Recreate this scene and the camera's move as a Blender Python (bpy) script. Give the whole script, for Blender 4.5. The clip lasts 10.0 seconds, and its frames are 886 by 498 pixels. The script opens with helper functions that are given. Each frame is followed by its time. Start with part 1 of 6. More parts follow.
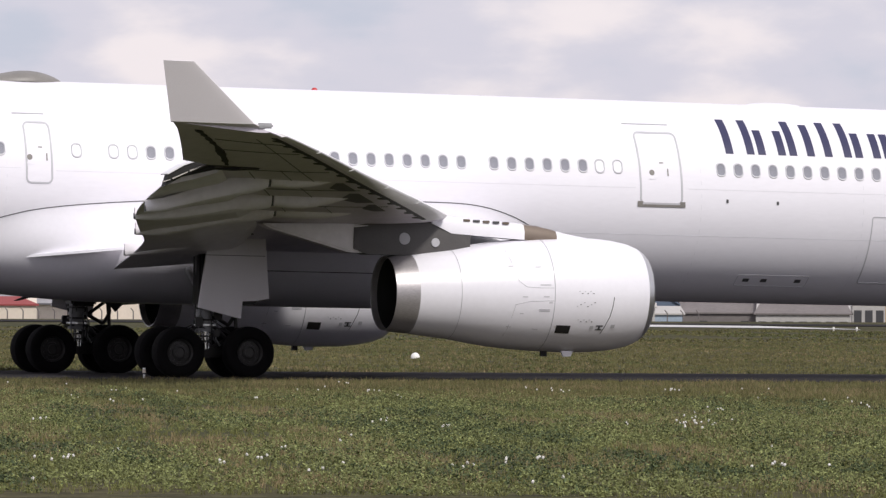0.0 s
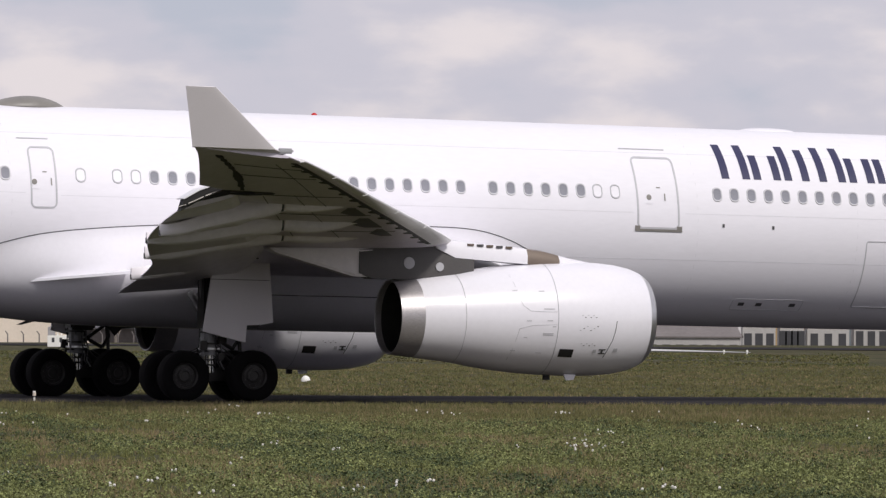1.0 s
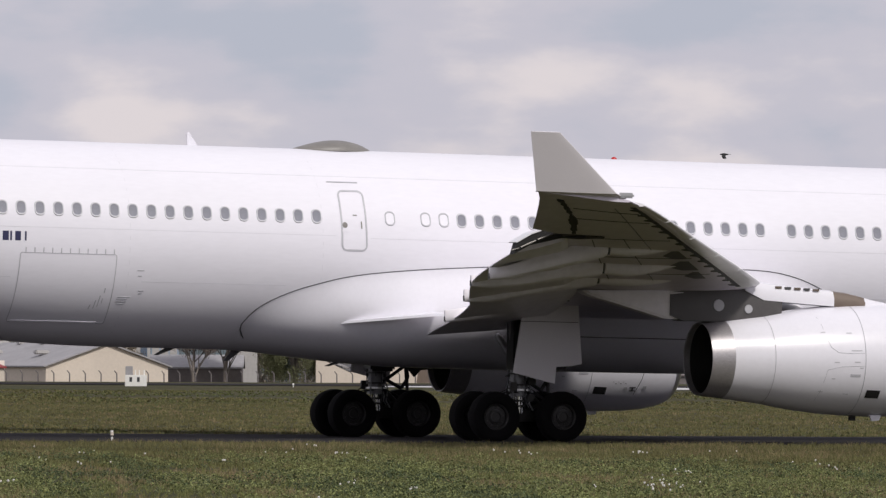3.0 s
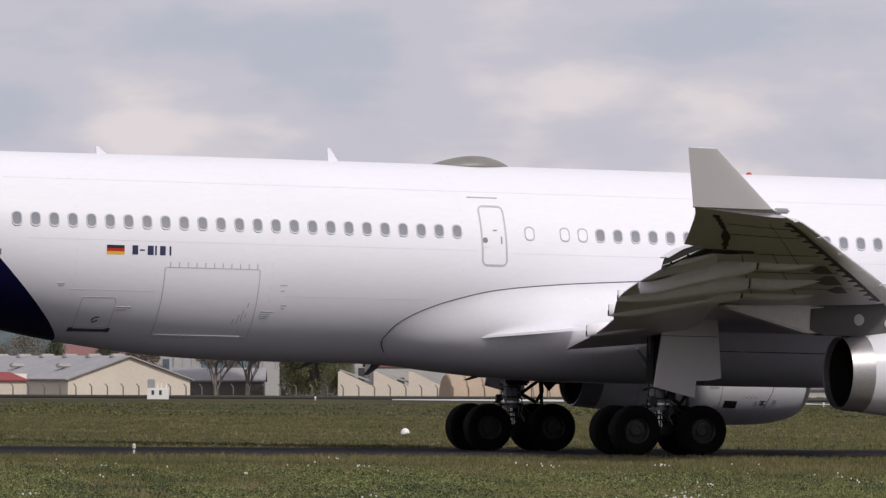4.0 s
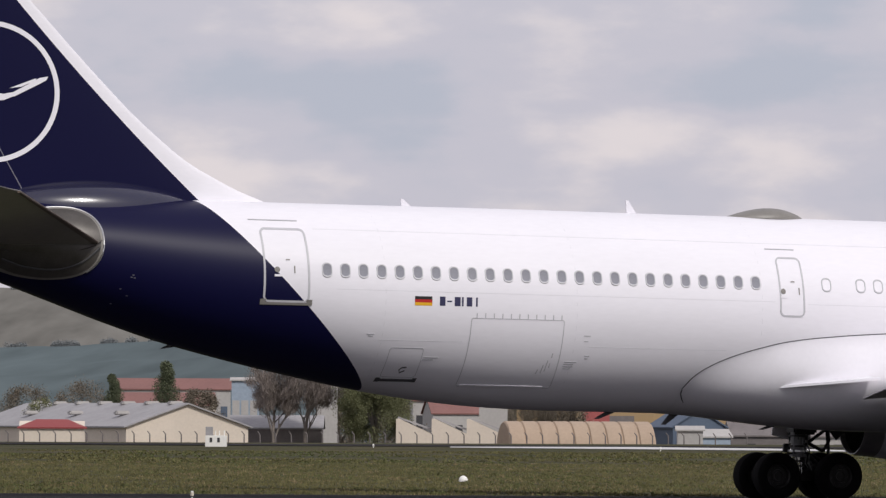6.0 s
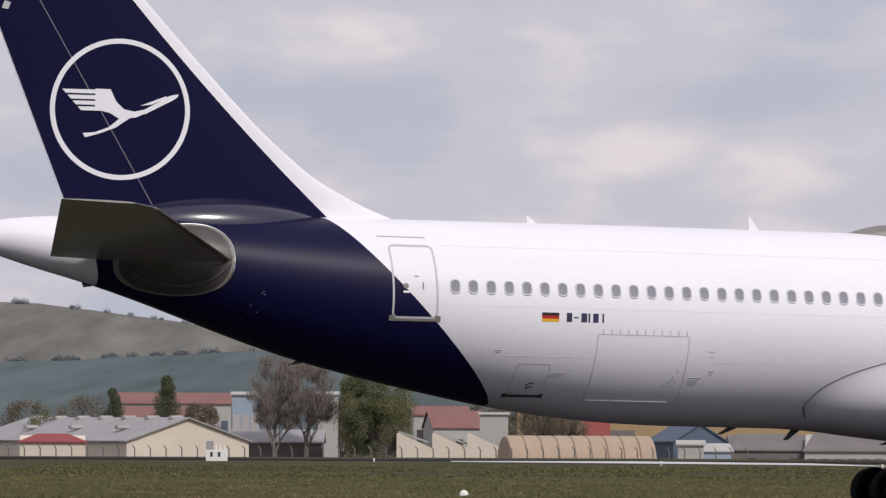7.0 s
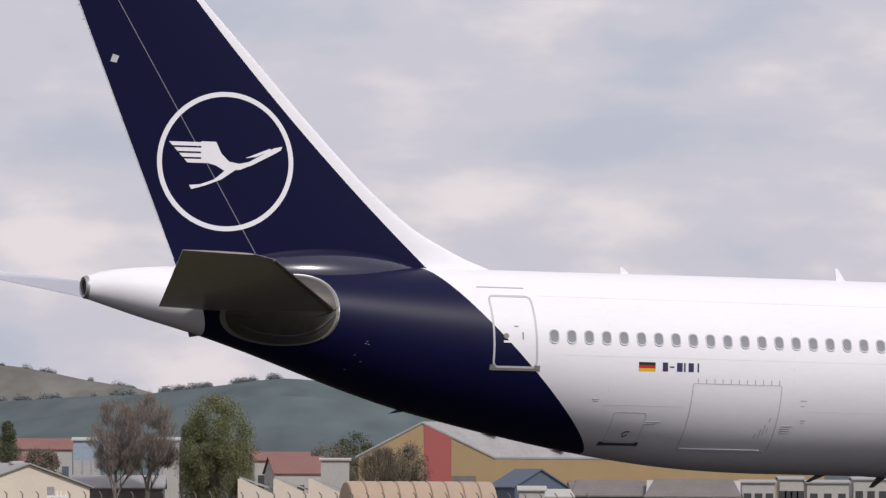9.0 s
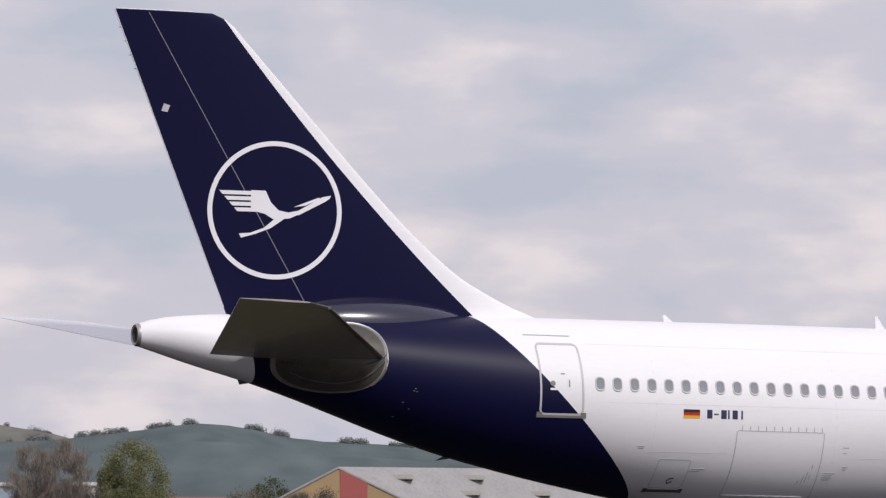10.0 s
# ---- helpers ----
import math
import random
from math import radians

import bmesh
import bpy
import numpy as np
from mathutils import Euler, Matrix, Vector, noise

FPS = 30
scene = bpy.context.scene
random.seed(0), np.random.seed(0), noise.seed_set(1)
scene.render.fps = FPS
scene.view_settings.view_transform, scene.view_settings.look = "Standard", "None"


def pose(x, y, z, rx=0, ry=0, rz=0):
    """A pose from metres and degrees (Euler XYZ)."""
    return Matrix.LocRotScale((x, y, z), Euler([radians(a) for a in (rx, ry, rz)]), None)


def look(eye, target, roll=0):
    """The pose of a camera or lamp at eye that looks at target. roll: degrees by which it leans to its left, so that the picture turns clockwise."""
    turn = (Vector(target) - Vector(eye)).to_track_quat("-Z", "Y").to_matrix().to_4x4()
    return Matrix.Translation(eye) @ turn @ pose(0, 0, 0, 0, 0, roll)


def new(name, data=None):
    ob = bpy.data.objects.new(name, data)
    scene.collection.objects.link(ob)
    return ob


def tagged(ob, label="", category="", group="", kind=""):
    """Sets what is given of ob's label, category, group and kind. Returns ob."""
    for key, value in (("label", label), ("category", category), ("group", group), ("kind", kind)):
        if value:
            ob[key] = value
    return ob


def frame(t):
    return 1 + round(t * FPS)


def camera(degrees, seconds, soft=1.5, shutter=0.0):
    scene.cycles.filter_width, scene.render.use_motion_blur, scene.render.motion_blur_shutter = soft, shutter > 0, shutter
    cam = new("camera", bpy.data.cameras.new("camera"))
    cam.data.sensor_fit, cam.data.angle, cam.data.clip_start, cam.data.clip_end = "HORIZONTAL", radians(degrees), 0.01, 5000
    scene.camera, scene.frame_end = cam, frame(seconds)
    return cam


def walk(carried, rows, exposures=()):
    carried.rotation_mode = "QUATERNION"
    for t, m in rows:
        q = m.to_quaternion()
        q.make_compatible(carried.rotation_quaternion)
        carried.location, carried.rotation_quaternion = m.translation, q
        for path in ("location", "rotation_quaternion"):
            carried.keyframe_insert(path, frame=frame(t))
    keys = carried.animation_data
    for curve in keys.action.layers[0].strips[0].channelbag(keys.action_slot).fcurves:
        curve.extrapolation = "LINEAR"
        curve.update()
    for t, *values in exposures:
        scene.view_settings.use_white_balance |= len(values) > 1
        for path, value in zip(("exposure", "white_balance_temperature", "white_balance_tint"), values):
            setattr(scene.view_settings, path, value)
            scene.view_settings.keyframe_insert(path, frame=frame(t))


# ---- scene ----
# ---------- camera: it stands still beside the taxiway and pans ----------
EYE = (0.0, 0.0, 2.2)
cam = camera(7.2155, 10.0, soft=1.35)
PAN = [(0, 0.0295, 0.4015), (0.5, 0.6366, 0.4795), (1, 0.9217, 0.5924), (1.5, 0.8262, 0.63), (2, 0.4676, 0.7436),
       (2.5, 0.2877, 0.8318), (2.7, 0.2955, 0.8692), (3.8, 0.1676, 0.9955), (4, 0.1089, 1.0181), (4.5, 0, 1.0239),
       (5, -0.1454, 1.1401), (5.5, -0.1901, 1.3058), (6, -0.366, 1.4027), (6.2, -0.4444, 1.381), (7.3, -0.2545, 1.6088),
       (7.5, -0.1026, 1.6701), (8, 0.1076, 1.845), (8.5, 0.6369, 1.9544), (9, 0.9216, 1.8965), (9.5, 1.2412, 2.0495),
       (10, 1.6045, 2.2682)]


def aim(turn, rise):
    a, b = radians(turn), radians(rise)
    way = Vector((math.sin(a) * math.cos(b), math.cos(a) * math.cos(b), math.sin(b)))
    return look(EYE, Vector(EYE) + way * 100, 0.235)


walk(cam, [(t, aim(a, b)) for t, a, b in PAN], [(0, 0.1), (0.5, 0.02), (1.0, -0.1), (2.2, -0.2), (5, -0.2), (10, -0.1)])

# ---------- the taxiing line ----------
HEAD = 21.6386                      # heading, degrees from the x axis
HC, HS = math.cos(radians(HEAD)), math.sin(radians(HEAD))
LINE_Y = 196.6                      # where the line crosses x = 0
GRADE = -0.0044


def ground_z(x, y):
    d = x * HC + (y - LINE_Y) * HS
    u = max(0.0, min(1.0, (y - 775) / 55))
    return 60 * GRADE * math.tanh(d / 60) - 3.0 * u * u * (3 - 2 * u)


def at(bearing, dist):
    return dist * math.tan(radians(bearing)), dist


# ---------- sky, sun ----------
SUN_EL, SUN_AZ = 44, -57           # degrees; azimuth from the x axis, towards the sun
world = bpy.data.worlds.new("sky")
scene.world = world
world.use_nodes = True
wn, wl = world.node_tree.nodes, world.node_tree.links
wn.clear()
w_out = wn.new("ShaderNodeOutputWorld")
w_bg = wn.new("ShaderNodeBackground")
w_sky = wn.new("ShaderNodeTexSky")
w_sky.sky_type, w_sky.sun_disc = "NISHITA", False
w_sky.sun_elevation, w_sky.sun_rotation = radians(SUN_EL), radians(90 - SUN_AZ)
w_sky.air_density, w_sky.dust_density = 1.0, 2.0
w_co = wn.new("ShaderNodeTexCoord")
w_map = wn.new("ShaderNodeMapping")
w_map.inputs["Scale"].default_value = (1, 1, 2.3)
w_n1 = wn.new("ShaderNodeTexNoise")
w_n1.inputs["Scale"].default_value, w_n1.inputs["Detail"].default_value = 30, 6
w_n1.inputs["Roughness"].default_value, w_n1.inputs["Distortion"].default_value = 0.5, 0.0
# long level banks of cloud
w_map2 = wn.new("ShaderNodeMapping")
w_map2.inputs["Scale"].default_value, w_map2.inputs["Location"].default_value = (1, 1, 5.0), (0.31, 0.0, 0.12)
w_n2 = wn.new("ShaderNodeTexNoise")
w_n2.inputs["Scale"].default_value, w_n2.inputs["Detail"].default_value = 9, 4
w_sum = wn.new("ShaderNodeMix")
w_sum.data_type = "FLOAT"
w_sum.inputs["Factor"].default_value = 0.42
w_r1 = wn.new("ShaderNodeValToRGB")
w_r1.color_ramp.interpolation = "EASE"
w_r1.color_ramp.elements[0].position, w_r1.color_ramp.elements[1].position = 0.40, 0.615
w_r1.color_ramp.elements[0].color = (0.55, 0.575, 0.68, 1)
w_r1.color_ramp.elements[1].color = (0.875, 0.80, 0.825, 1)
mid = w_r1.color_ramp.elements.new(0.5)
mid.color = (0.655, 0.635, 0.725, 1)
w_scale = wn.new("ShaderNodeMix")
w_scale.data_type, w_scale.blend_type = "RGBA", "MULTIPLY"
w_scale.inputs["Factor"].default_value = 1
w_scale.inputs[7].default_value = (0.10, 0.10, 0.10, 1)
w_mix = wn.new("ShaderNodeMix")
w_mix.data_type = "RGBA"
w_mix.inputs["Factor"].default_value = 0.93
wl.new(w_co.outputs["Generated"], w_map.inputs["Vector"])
wl.new(w_map.outputs["Vector"], w_n1.inputs["Vector"])
wl.new(w_co.outputs["Generated"], w_map2.inputs["Vector"])
wl.new(w_map2.outputs["Vector"], w_n2.inputs["Vector"])
wl.new(w_n1.outputs["Fac"], w_sum.inputs[2])
wl.new(w_n2.outputs["Fac"], w_sum.inputs[3])
wl.new(w_sum.outputs[0], w_r1.inputs["Fac"])
wl.new(w_sky.outputs["Color"], w_scale.inputs[6])
wl.new(w_scale.outputs[2], w_mix.inputs[6])
wl.new(w_r1.outputs["Color"], w_mix.inputs[7])
wl.new(w_mix.outputs[2], w_bg.inputs["Color"])
wl.new(w_bg.outputs["Background"], w_out.inputs["Surface"])
w_bg.inputs["Strength"].default_value = 1.0

sun_data = bpy.data.lights.new("sun", "SUN")
sun_data.energy, sun_data.angle, sun_data.color = 2.55, radians(8), (1.0, 0.955, 0.9)
sun = new("sun", sun_data)
sdir = Vector((math.cos(radians(SUN_AZ)) * math.cos(radians(SUN_EL)), math.sin(radians(SUN_AZ)) * math.cos(radians(SUN_EL)), math.sin(radians(SUN_EL))))
sun.matrix_world = look(sdir * 300, (0, 0, 0))


# ---------- materials ----------
def material(name, color, rough=0.5, metal=0.0, spec=0.5, vary=0.08, scale=3.0, fine=40.0, bump=0.0, coat=0.0, random_vary=0.0, stretch=(1, 1, 1)):
    m = bpy.data.materials.new(name)
    m.use_nodes = True
    n, l = m.node_tree.nodes, m.node_tree.links
    b = n["Principled BSDF"]
    b.inputs["Roughness"].default_value, b.inputs["Metallic"].default_value = rough, metal
    b.inputs["Specular IOR Level"].default_value, b.inputs["Coat Weight"].default_value = spec, coat
    b.inputs["Coat Roughness"].default_value = 0.08
    co = n.new("ShaderNodeTexCoord")
    mp = n.new("ShaderNodeMapping")
    mp.inputs["Scale"].default_value = stretch
    l.new(co.outputs["Object"], mp.inputs["Vector"])
    big, small = n.new("ShaderNodeTexNoise"), n.new("ShaderNodeTexNoise")
    big.inputs["Scale"].default_value, big.inputs["Detail"].default_value = scale, 5
    small.inputs["Scale"].default_value, small.inputs["Detail"].default_value = fine, 3
    l.new(mp.outputs["Vector"], big.inputs["Vector"])
    l.new(mp.outputs["Vector"], small.inputs["Vector"])
    add = n.new("ShaderNodeMath")
    add.operation = "ADD"
    l.new(big.outputs["Fac"], add.inputs[0])
    l.new(small.outputs["Fac"], add.inputs[1])
    ran = n.new("ShaderNodeMapRange")
    ran.inputs["From Min"].default_value, ran.inputs["From Max"].default_value = 0.6, 1.4
    ran.inputs["To Min"].default_value, ran.inputs["To Max"].default_value = 1 - vary, 1 + vary
    l.new(add.outputs[0], ran.inputs["Value"])
    val = ran.outputs["Result"]
    if random_vary:
        info = n.new("ShaderNodeNewGeometry")
        r2 = n.new("ShaderNodeMapRange")
        r2.inputs["To Min"].default_value, r2.inputs["To Max"].default_value = 1 - random_vary, 1 + random_vary
        l.new(info.outputs["Random Per Island"], r2.inputs["Value"])
        mu = n.new("ShaderNodeMath")
        mu.operation = "MULTIPLY"
        l.new(val, mu.inputs[0])
        l.new(r2.outputs["Result"], mu.inputs[1])
        val = mu.outputs[0]
    mul = n.new("ShaderNodeMix")
    mul.data_type, mul.blend_type = "RGBA", "MULTIPLY"
    mul.inputs["Factor"].default_value = 1
    mul.inputs[6].default_value = (*color, 1)
    l.new(val, mul.inputs[7])
    l.new(mul.outputs[2], b.inputs["Base Color"])
    if bump:
        bp = n.new("ShaderNodeBump")
        bp.inputs["Strength"].default_value, bp.inputs["Distance"].default_value = bump, 0.02
        l.new(small.outputs["Fac"], bp.inputs["Height"])
        l.new(bp.outputs["Normal"], b.inputs["Normal"])
    m["tint"] = mul.name
    return m


def livery(name, front, rear, coat=0.06, spec=0.12):
    """Aircraft paint: white ahead of the sweeping line x = a + b z + c z2, dark blue behind it, white again behind the rear line."""
    m = material(name, (0.8, 0.79, 0.84), 0.42, coat=coat, spec=spec, vary=0.03, scale=0.5, fine=6, stretch=(0.5, 1, 2))
    n, l = m.node_tree.nodes, m.node_tree.links
    n["Principled BSDF"].inputs["Coat Roughness"].default_value = 0.42
    co = n.new("ShaderNodeTexCoord")
    sep = n.new("ShaderNodeSeparateXYZ")
    l.new(co.outputs["Object"], sep.inputs[0])

    def math_node(op, a, b):
        k = n.new("ShaderNodeMath")
        k.operation = op
        for i, v in enumerate((a, b)):
            if isinstance(v, (int, float)):
                k.inputs[i].default_value = v
            else:
                l.new(v, k.inputs[i])
        return k.outputs[0]

    def curve(c):
        z = sep.outputs["Z"]
        zz = math_node("MULTIPLY", z, z)
        return math_node("ADD", math_node("ADD", math_node("MULTIPLY", z, c[1]), c[0]), math_node("MULTIPLY", zz, c[2]))

    ahead = math_node("LESS_THAN", sep.outputs["X"], curve(front))
    behind = math_node("GREATER_THAN", sep.outputs["X"], curve(rear))
    mask = math_node("MULTIPLY", ahead, behind)
    mix = n.new("ShaderNodeMix")
    mix.data_type = "RGBA"
    l.new(mask, mix.inputs["Factor"])
    l.new(n[m["tint"]].outputs[2], mix.inputs[6])
    mix.inputs[7].default_value = (0.005, 0.005, 0.034, 1)
    l.new(mix.outputs[2], n["Principled BSDF"].inputs["Base Color"])
    return m


def quad_fit(pts):
    c = np.polyfit([q[1] for q in pts], [q[0] - 6.5 for q in pts], 2)
    return float(c[2]), float(c[1]), float(c[0])


M_SKIN = livery("aircraft_paint", quad_fit([(-9.44, 2.87), (-10.28, 3.55), (-11.05, 4.34), (-11.86, 5.2), (-13.07, 6.42), (-13.88, 7.26), (-14.4, 7.9)]),
                (-20.96 - 6.5 + 0.38 * 5.84, -0.38, 0))
M_FIN = livery("fin_paint", quad_fit([(-22.06, 16.11), (-19.86, 13.59), (-18.1, 11.68), (-16.42, 9.91), (-14.7, 8.3), (-14.15, 7.92)]), (-60, 0, 0), 0.0, 0.12)
M_WHITE = material("white_paint", (0.8, 0.79, 0.84), 0.3, coat=0.3, vary=0.03, scale=0.7, fine=8)
M_NAVY = material("dark_blue_paint", (0.006, 0.006, 0.032), 0.25, coat=1.0)
M_MARK = material("marking_blue", (0.03, 0.03, 0.085), 0.35)
M_WING = material("wing_grey_paint", (0.64, 0.595, 0.68), 0.4, vary=0.12, scale=0.6, fine=5, stretch=(1, 0.4, 1))
M_CANOE = material("fairing_light_grey", (0.8, 0.77, 0.8), 0.4, vary=0.1, scale=0.6, fine=5, stretch=(1, 0.4, 1))
M_SLAT = material("slat_paint", (0.84, 0.83, 0.85), 0.3, vary=0.08, scale=1.0, fine=6)
M_WINGLET = material("winglet_grey_paint", (0.72, 0.69, 0.71), 0.35, vary=0.04, scale=0.8)
M_BARE = material("bare_aluminium", (0.62, 0.62, 0.62), 0.28, metal=0.9, vary=0.1)
M_GREY = material("grey_composite", (0.085, 0.08, 0.08), 0.5, vary=0.15)
M_SEAL = material("fairing_grey", (0.2, 0.19, 0.175), 0.45, vary=0.2, scale=2)
M_TAIL_SHADED = material("tailplane_shaded_grey", (0.36, 0.345, 0.33), 0.35, vary=0.14, scale=0.7, fine=5, coat=0.2, stretch=(1, 0.4, 1))
M_BROWN = material("heat_stained_metal", (0.16, 0.125, 0.1), 0.4, metal=0.3, vary=0.15)
M_PLATE = material("dull_worn_plate", (0.085, 0.078, 0.072), 0.38, metal=0.35, vary=0.3, scale=2.5)
M_NOZZLE = material("nozzle_metal", (0.42, 0.4, 0.41), 0.4, metal=0.6, vary=0.2, scale=2, stretch=(0.3, 1, 1))
# For sooty bores, black parts, and shade painted into the wing's openings.
M_BLACK = material("soot_and_shade_black", (0.012, 0.011, 0.011), 0.7)
M_LINE = material("panel_line_grey", (0.48, 0.48, 0.51), 0.5)
M_FAINT = material("faint_joint_grey", (0.64, 0.64, 0.68), 0.5)
M_HINGE = material("hinge_line_grey", (0.2, 0.2, 0.24), 0.5)
M_SEAM = material("dark_seam", (0.07, 0.07, 0.075), 0.6)
M_RIM = material("window_rim", (0.55, 0.55, 0.58), 0.4)
M_GLASS = material("cabin_window", (0.25, 0.255, 0.29), 0.12, vary=0.3, scale=1.2, spec=0.8)
M_TYRE = material("tyre_rubber", (0.007, 0.0065, 0.007), 0.85, spec=0.1, vary=0.2, scale=6)
M_HUB = material("wheel_hub_metal", (0.034, 0.032, 0.031), 0.45, metal=0.5, vary=0.2)
M_STRUT = material("gear_strut_paint", (0.2, 0.2, 0.205), 0.3, vary=0.2, scale=5)
M_CHROME = material("oleo_chrome", (0.8, 0.8, 0.8), 0.1, metal=1.0)
M_HOSE = material("black_hose", (0.02, 0.02, 0.02), 0.5)
M_RED = material("beacon_red", (0.5, 0.02, 0.02), 0.3)
M_YELLOW = material("flag_gold", (0.75, 0.42, 0.02), 0.4)
M_FLAGRED = material("flag_red", (0.45, 0.015, 0.015), 0.4)
M_FLAGBLACK = material("flag_black", (0.01, 0.01, 0.01), 0.4)


def ground_material():
    m = bpy.data.materials.new("meadow")
    m.use_nodes = True
    n, l = m.node_tree.nodes, m.node_tree.links
    b = n["Principled BSDF"]
    b.inputs["Roughness"].default_value, b.inputs["Specular IOR Level"].default_value = 0.95, 0.1
    co = n.new("ShaderNodeTexCoord")
    cols = []
    for sc, det, c0, c1, p0, p1 in ((0.05, 6, (0.047, 0.052, 0.021), (0.082, 0.07, 0.034), 0.38, 0.62), (1.6, 6, (0.45, 0.45, 0.45), (1.35, 1.35, 1.3), 0.3, 0.7), (14, 4, (0.6, 0.6, 0.6), (1.3, 1.3, 1.3), 0.3, 0.7)):
        t = n.new("ShaderNodeTexNoise")
        t.inputs["Scale"].default_value, t.inputs["Detail"].default_value = sc, det
        l.new(co.outputs["Object"], t.inputs["Vector"])
        r = n.new("ShaderNodeValToRGB")
        r.color_ramp.elements[0].position, r.color_ramp.elements[1].position = p0, p1
        r.color_ramp.elements[0].color, r.color_ramp.elements[1].color = (*c0, 1), (*c1, 1)
        l.new(t.outputs["Fac"], r.inputs["Fac"])
        cols.append(r.outputs["Color"])
    out = cols[0]
    for c in cols[1:]:
        mu = n.new("ShaderNodeMix")
        mu.data_type, mu.blend_type = "RGBA", "MULTIPLY"
        mu.inputs["Factor"].default_value = 1
        l.new(out, mu.inputs[6])
        l.new(c, mu.inputs[7])
        out = mu.outputs[2]
    l.new(out, b.inputs["Base Color"])
    return m


M_MEADOW = ground_material()
M_ASPHALT = material("asphalt", (0.03, 0.028, 0.03), 1.0, spec=0.05, vary=0.2, scale=0.4, fine=30, bump=0.3)
M_CONCRETE = material("pale_concrete", (0.558, 0.549, 0.54), 0.7, vary=0.12, scale=0.1, fine=2)
# Distance haze is mixed into these hill colours: paler, bluer, less contrast.
M_HAZE_GREEN = material("hazed_hill_meadow", (0.17, 0.165, 0.15), 1, vary=0.4, scale=0.012, fine=0.05, spec=0, stretch=(1, 0.06, 1))
M_HAZE_BLUE = material("hazed_hill_woodland", (0.11, 0.136, 0.143), 1, vary=0.3, scale=0.012, fine=0.06, spec=0, stretch=(1, 0.05, 1))
M_HAZE_WOOD = material("hazed_hill_trees", (0.22, 0.235, 0.24), 1, vary=0.1, scale=0.02, fine=0.1, spec=0)
# Most town colours are dimmed and muted for haze at that distance.
M_CREAM = material("cream_render", (0.66, 0.58, 0.49), 0.9, vary=0.08, scale=0.3, fine=3)
M_PALE = material("pale_render", (0.429, 0.413, 0.398), 0.9, vary=0.1, scale=0.3, fine=3)
M_TAN = material("tan_sheeting", (0.4, 0.304, 0.224), 0.8, vary=0.1, scale=0.4, fine=3)
M_ROOFGREY = material("grey_roof_sheet", (0.32, 0.312, 0.32), 0.8, vary=0.15, scale=0.3, fine=2)
M_ROOFDARK = material("weathered_roof", (0.171, 0.153, 0.149), 0.9, vary=0.18, scale=0.3, fine=2)
M_ROOFRED = material("red_tile_roof", (0.217, 0.109, 0.098), 0.9, vary=0.15, scale=0.3, fine=3)
M_BRIGHTRED = material("bright_red_roof", (0.264, 0.056, 0.056), 0.8, vary=0.1)
M_OCHRE = material("ochre_cladding", (0.34, 0.238, 0.128), 0.8, vary=0.08, scale=0.3)
M_REDCLAD = material("red_cladding", (0.34, 0.085, 0.081), 0.7, vary=0.06)
M_BLUECLAD = material("slate_blue_cladding", (0.09, 0.12, 0.17), 0.8, vary=0.1)
M_PALEBLUE = material("pale_blue_cladding", (0.304, 0.368, 0.448), 0.8, vary=0.15)
M_OPENING = material("dark_opening", (0.05, 0.05, 0.055), 0.8)
# Far trees are likewise lightened in colour for haze.
M_BARK = material("bark", (0.19, 0.165, 0.145), 0.95, vary=0.2, scale=2)
M_TWIG = material("bare_twigs", (0.225, 0.19, 0.17), 0.95, random_vary=0.3)
M_LEAF = material("spring_leaves", (0.17, 0.178, 0.092), 0.9, random_vary=0.4, spec=0.2)
M_LEAFDARK = material("cypress_leaves", (0.10, 0.115, 0.068), 0.9, random_vary=0.35, spec=0.2)
M_SHRUB = material("brown_shrub_leaves", (0.165, 0.14, 0.108), 0.9, random_vary=0.35, spec=0.2)
M_BLADE = material("grass_blades", (0.15, 0.155, 0.054), 0.85, random_vary=0.45, spec=0.2, vary=0.3, scale=0.25, fine=1.5)
M_WEED = material("weed_leaves", (0.16, 0.178, 0.066), 0.8, random_vary=0.6, spec=0.3, vary=0.3, scale=0.3, fine=2)
M_WEEDDARK = material("dark_weed_leaves_and_shade", (0.06, 0.082, 0.036), 0.8, random_vary=0.5, spec=0.3, vary=0.3, scale=0.3, fine=2)
M_FARGREEN = material("far_green_grass", (0.105, 0.117, 0.046), 0.9, random_vary=0.25, spec=0.2, vary=0.3, scale=0.1, fine=1.0)
M_STRAW = material("dry_grass", (0.24, 0.188, 0.104), 0.9, random_vary=0.4, spec=0.2)
M_VERGE = material("olive_grass", (0.138, 0.129, 0.056), 0.9, random_vary=0.3, spec=0.2, vary=0.4, scale=0.12, fine=1.0)
M_PUFF = material("dandelion_down", (0.68, 0.66, 0.62), 0.95, vary=0.05)
M_STEM = material("flower_stem", (0.16, 0.15, 0.06), 0.8)
M_PLASTIC = material("white_plastic", (0.8, 0.79, 0.75), 0.5)
M_FEATHER = material("dark_feathers", (0.02, 0.02, 0.022), 0.8)


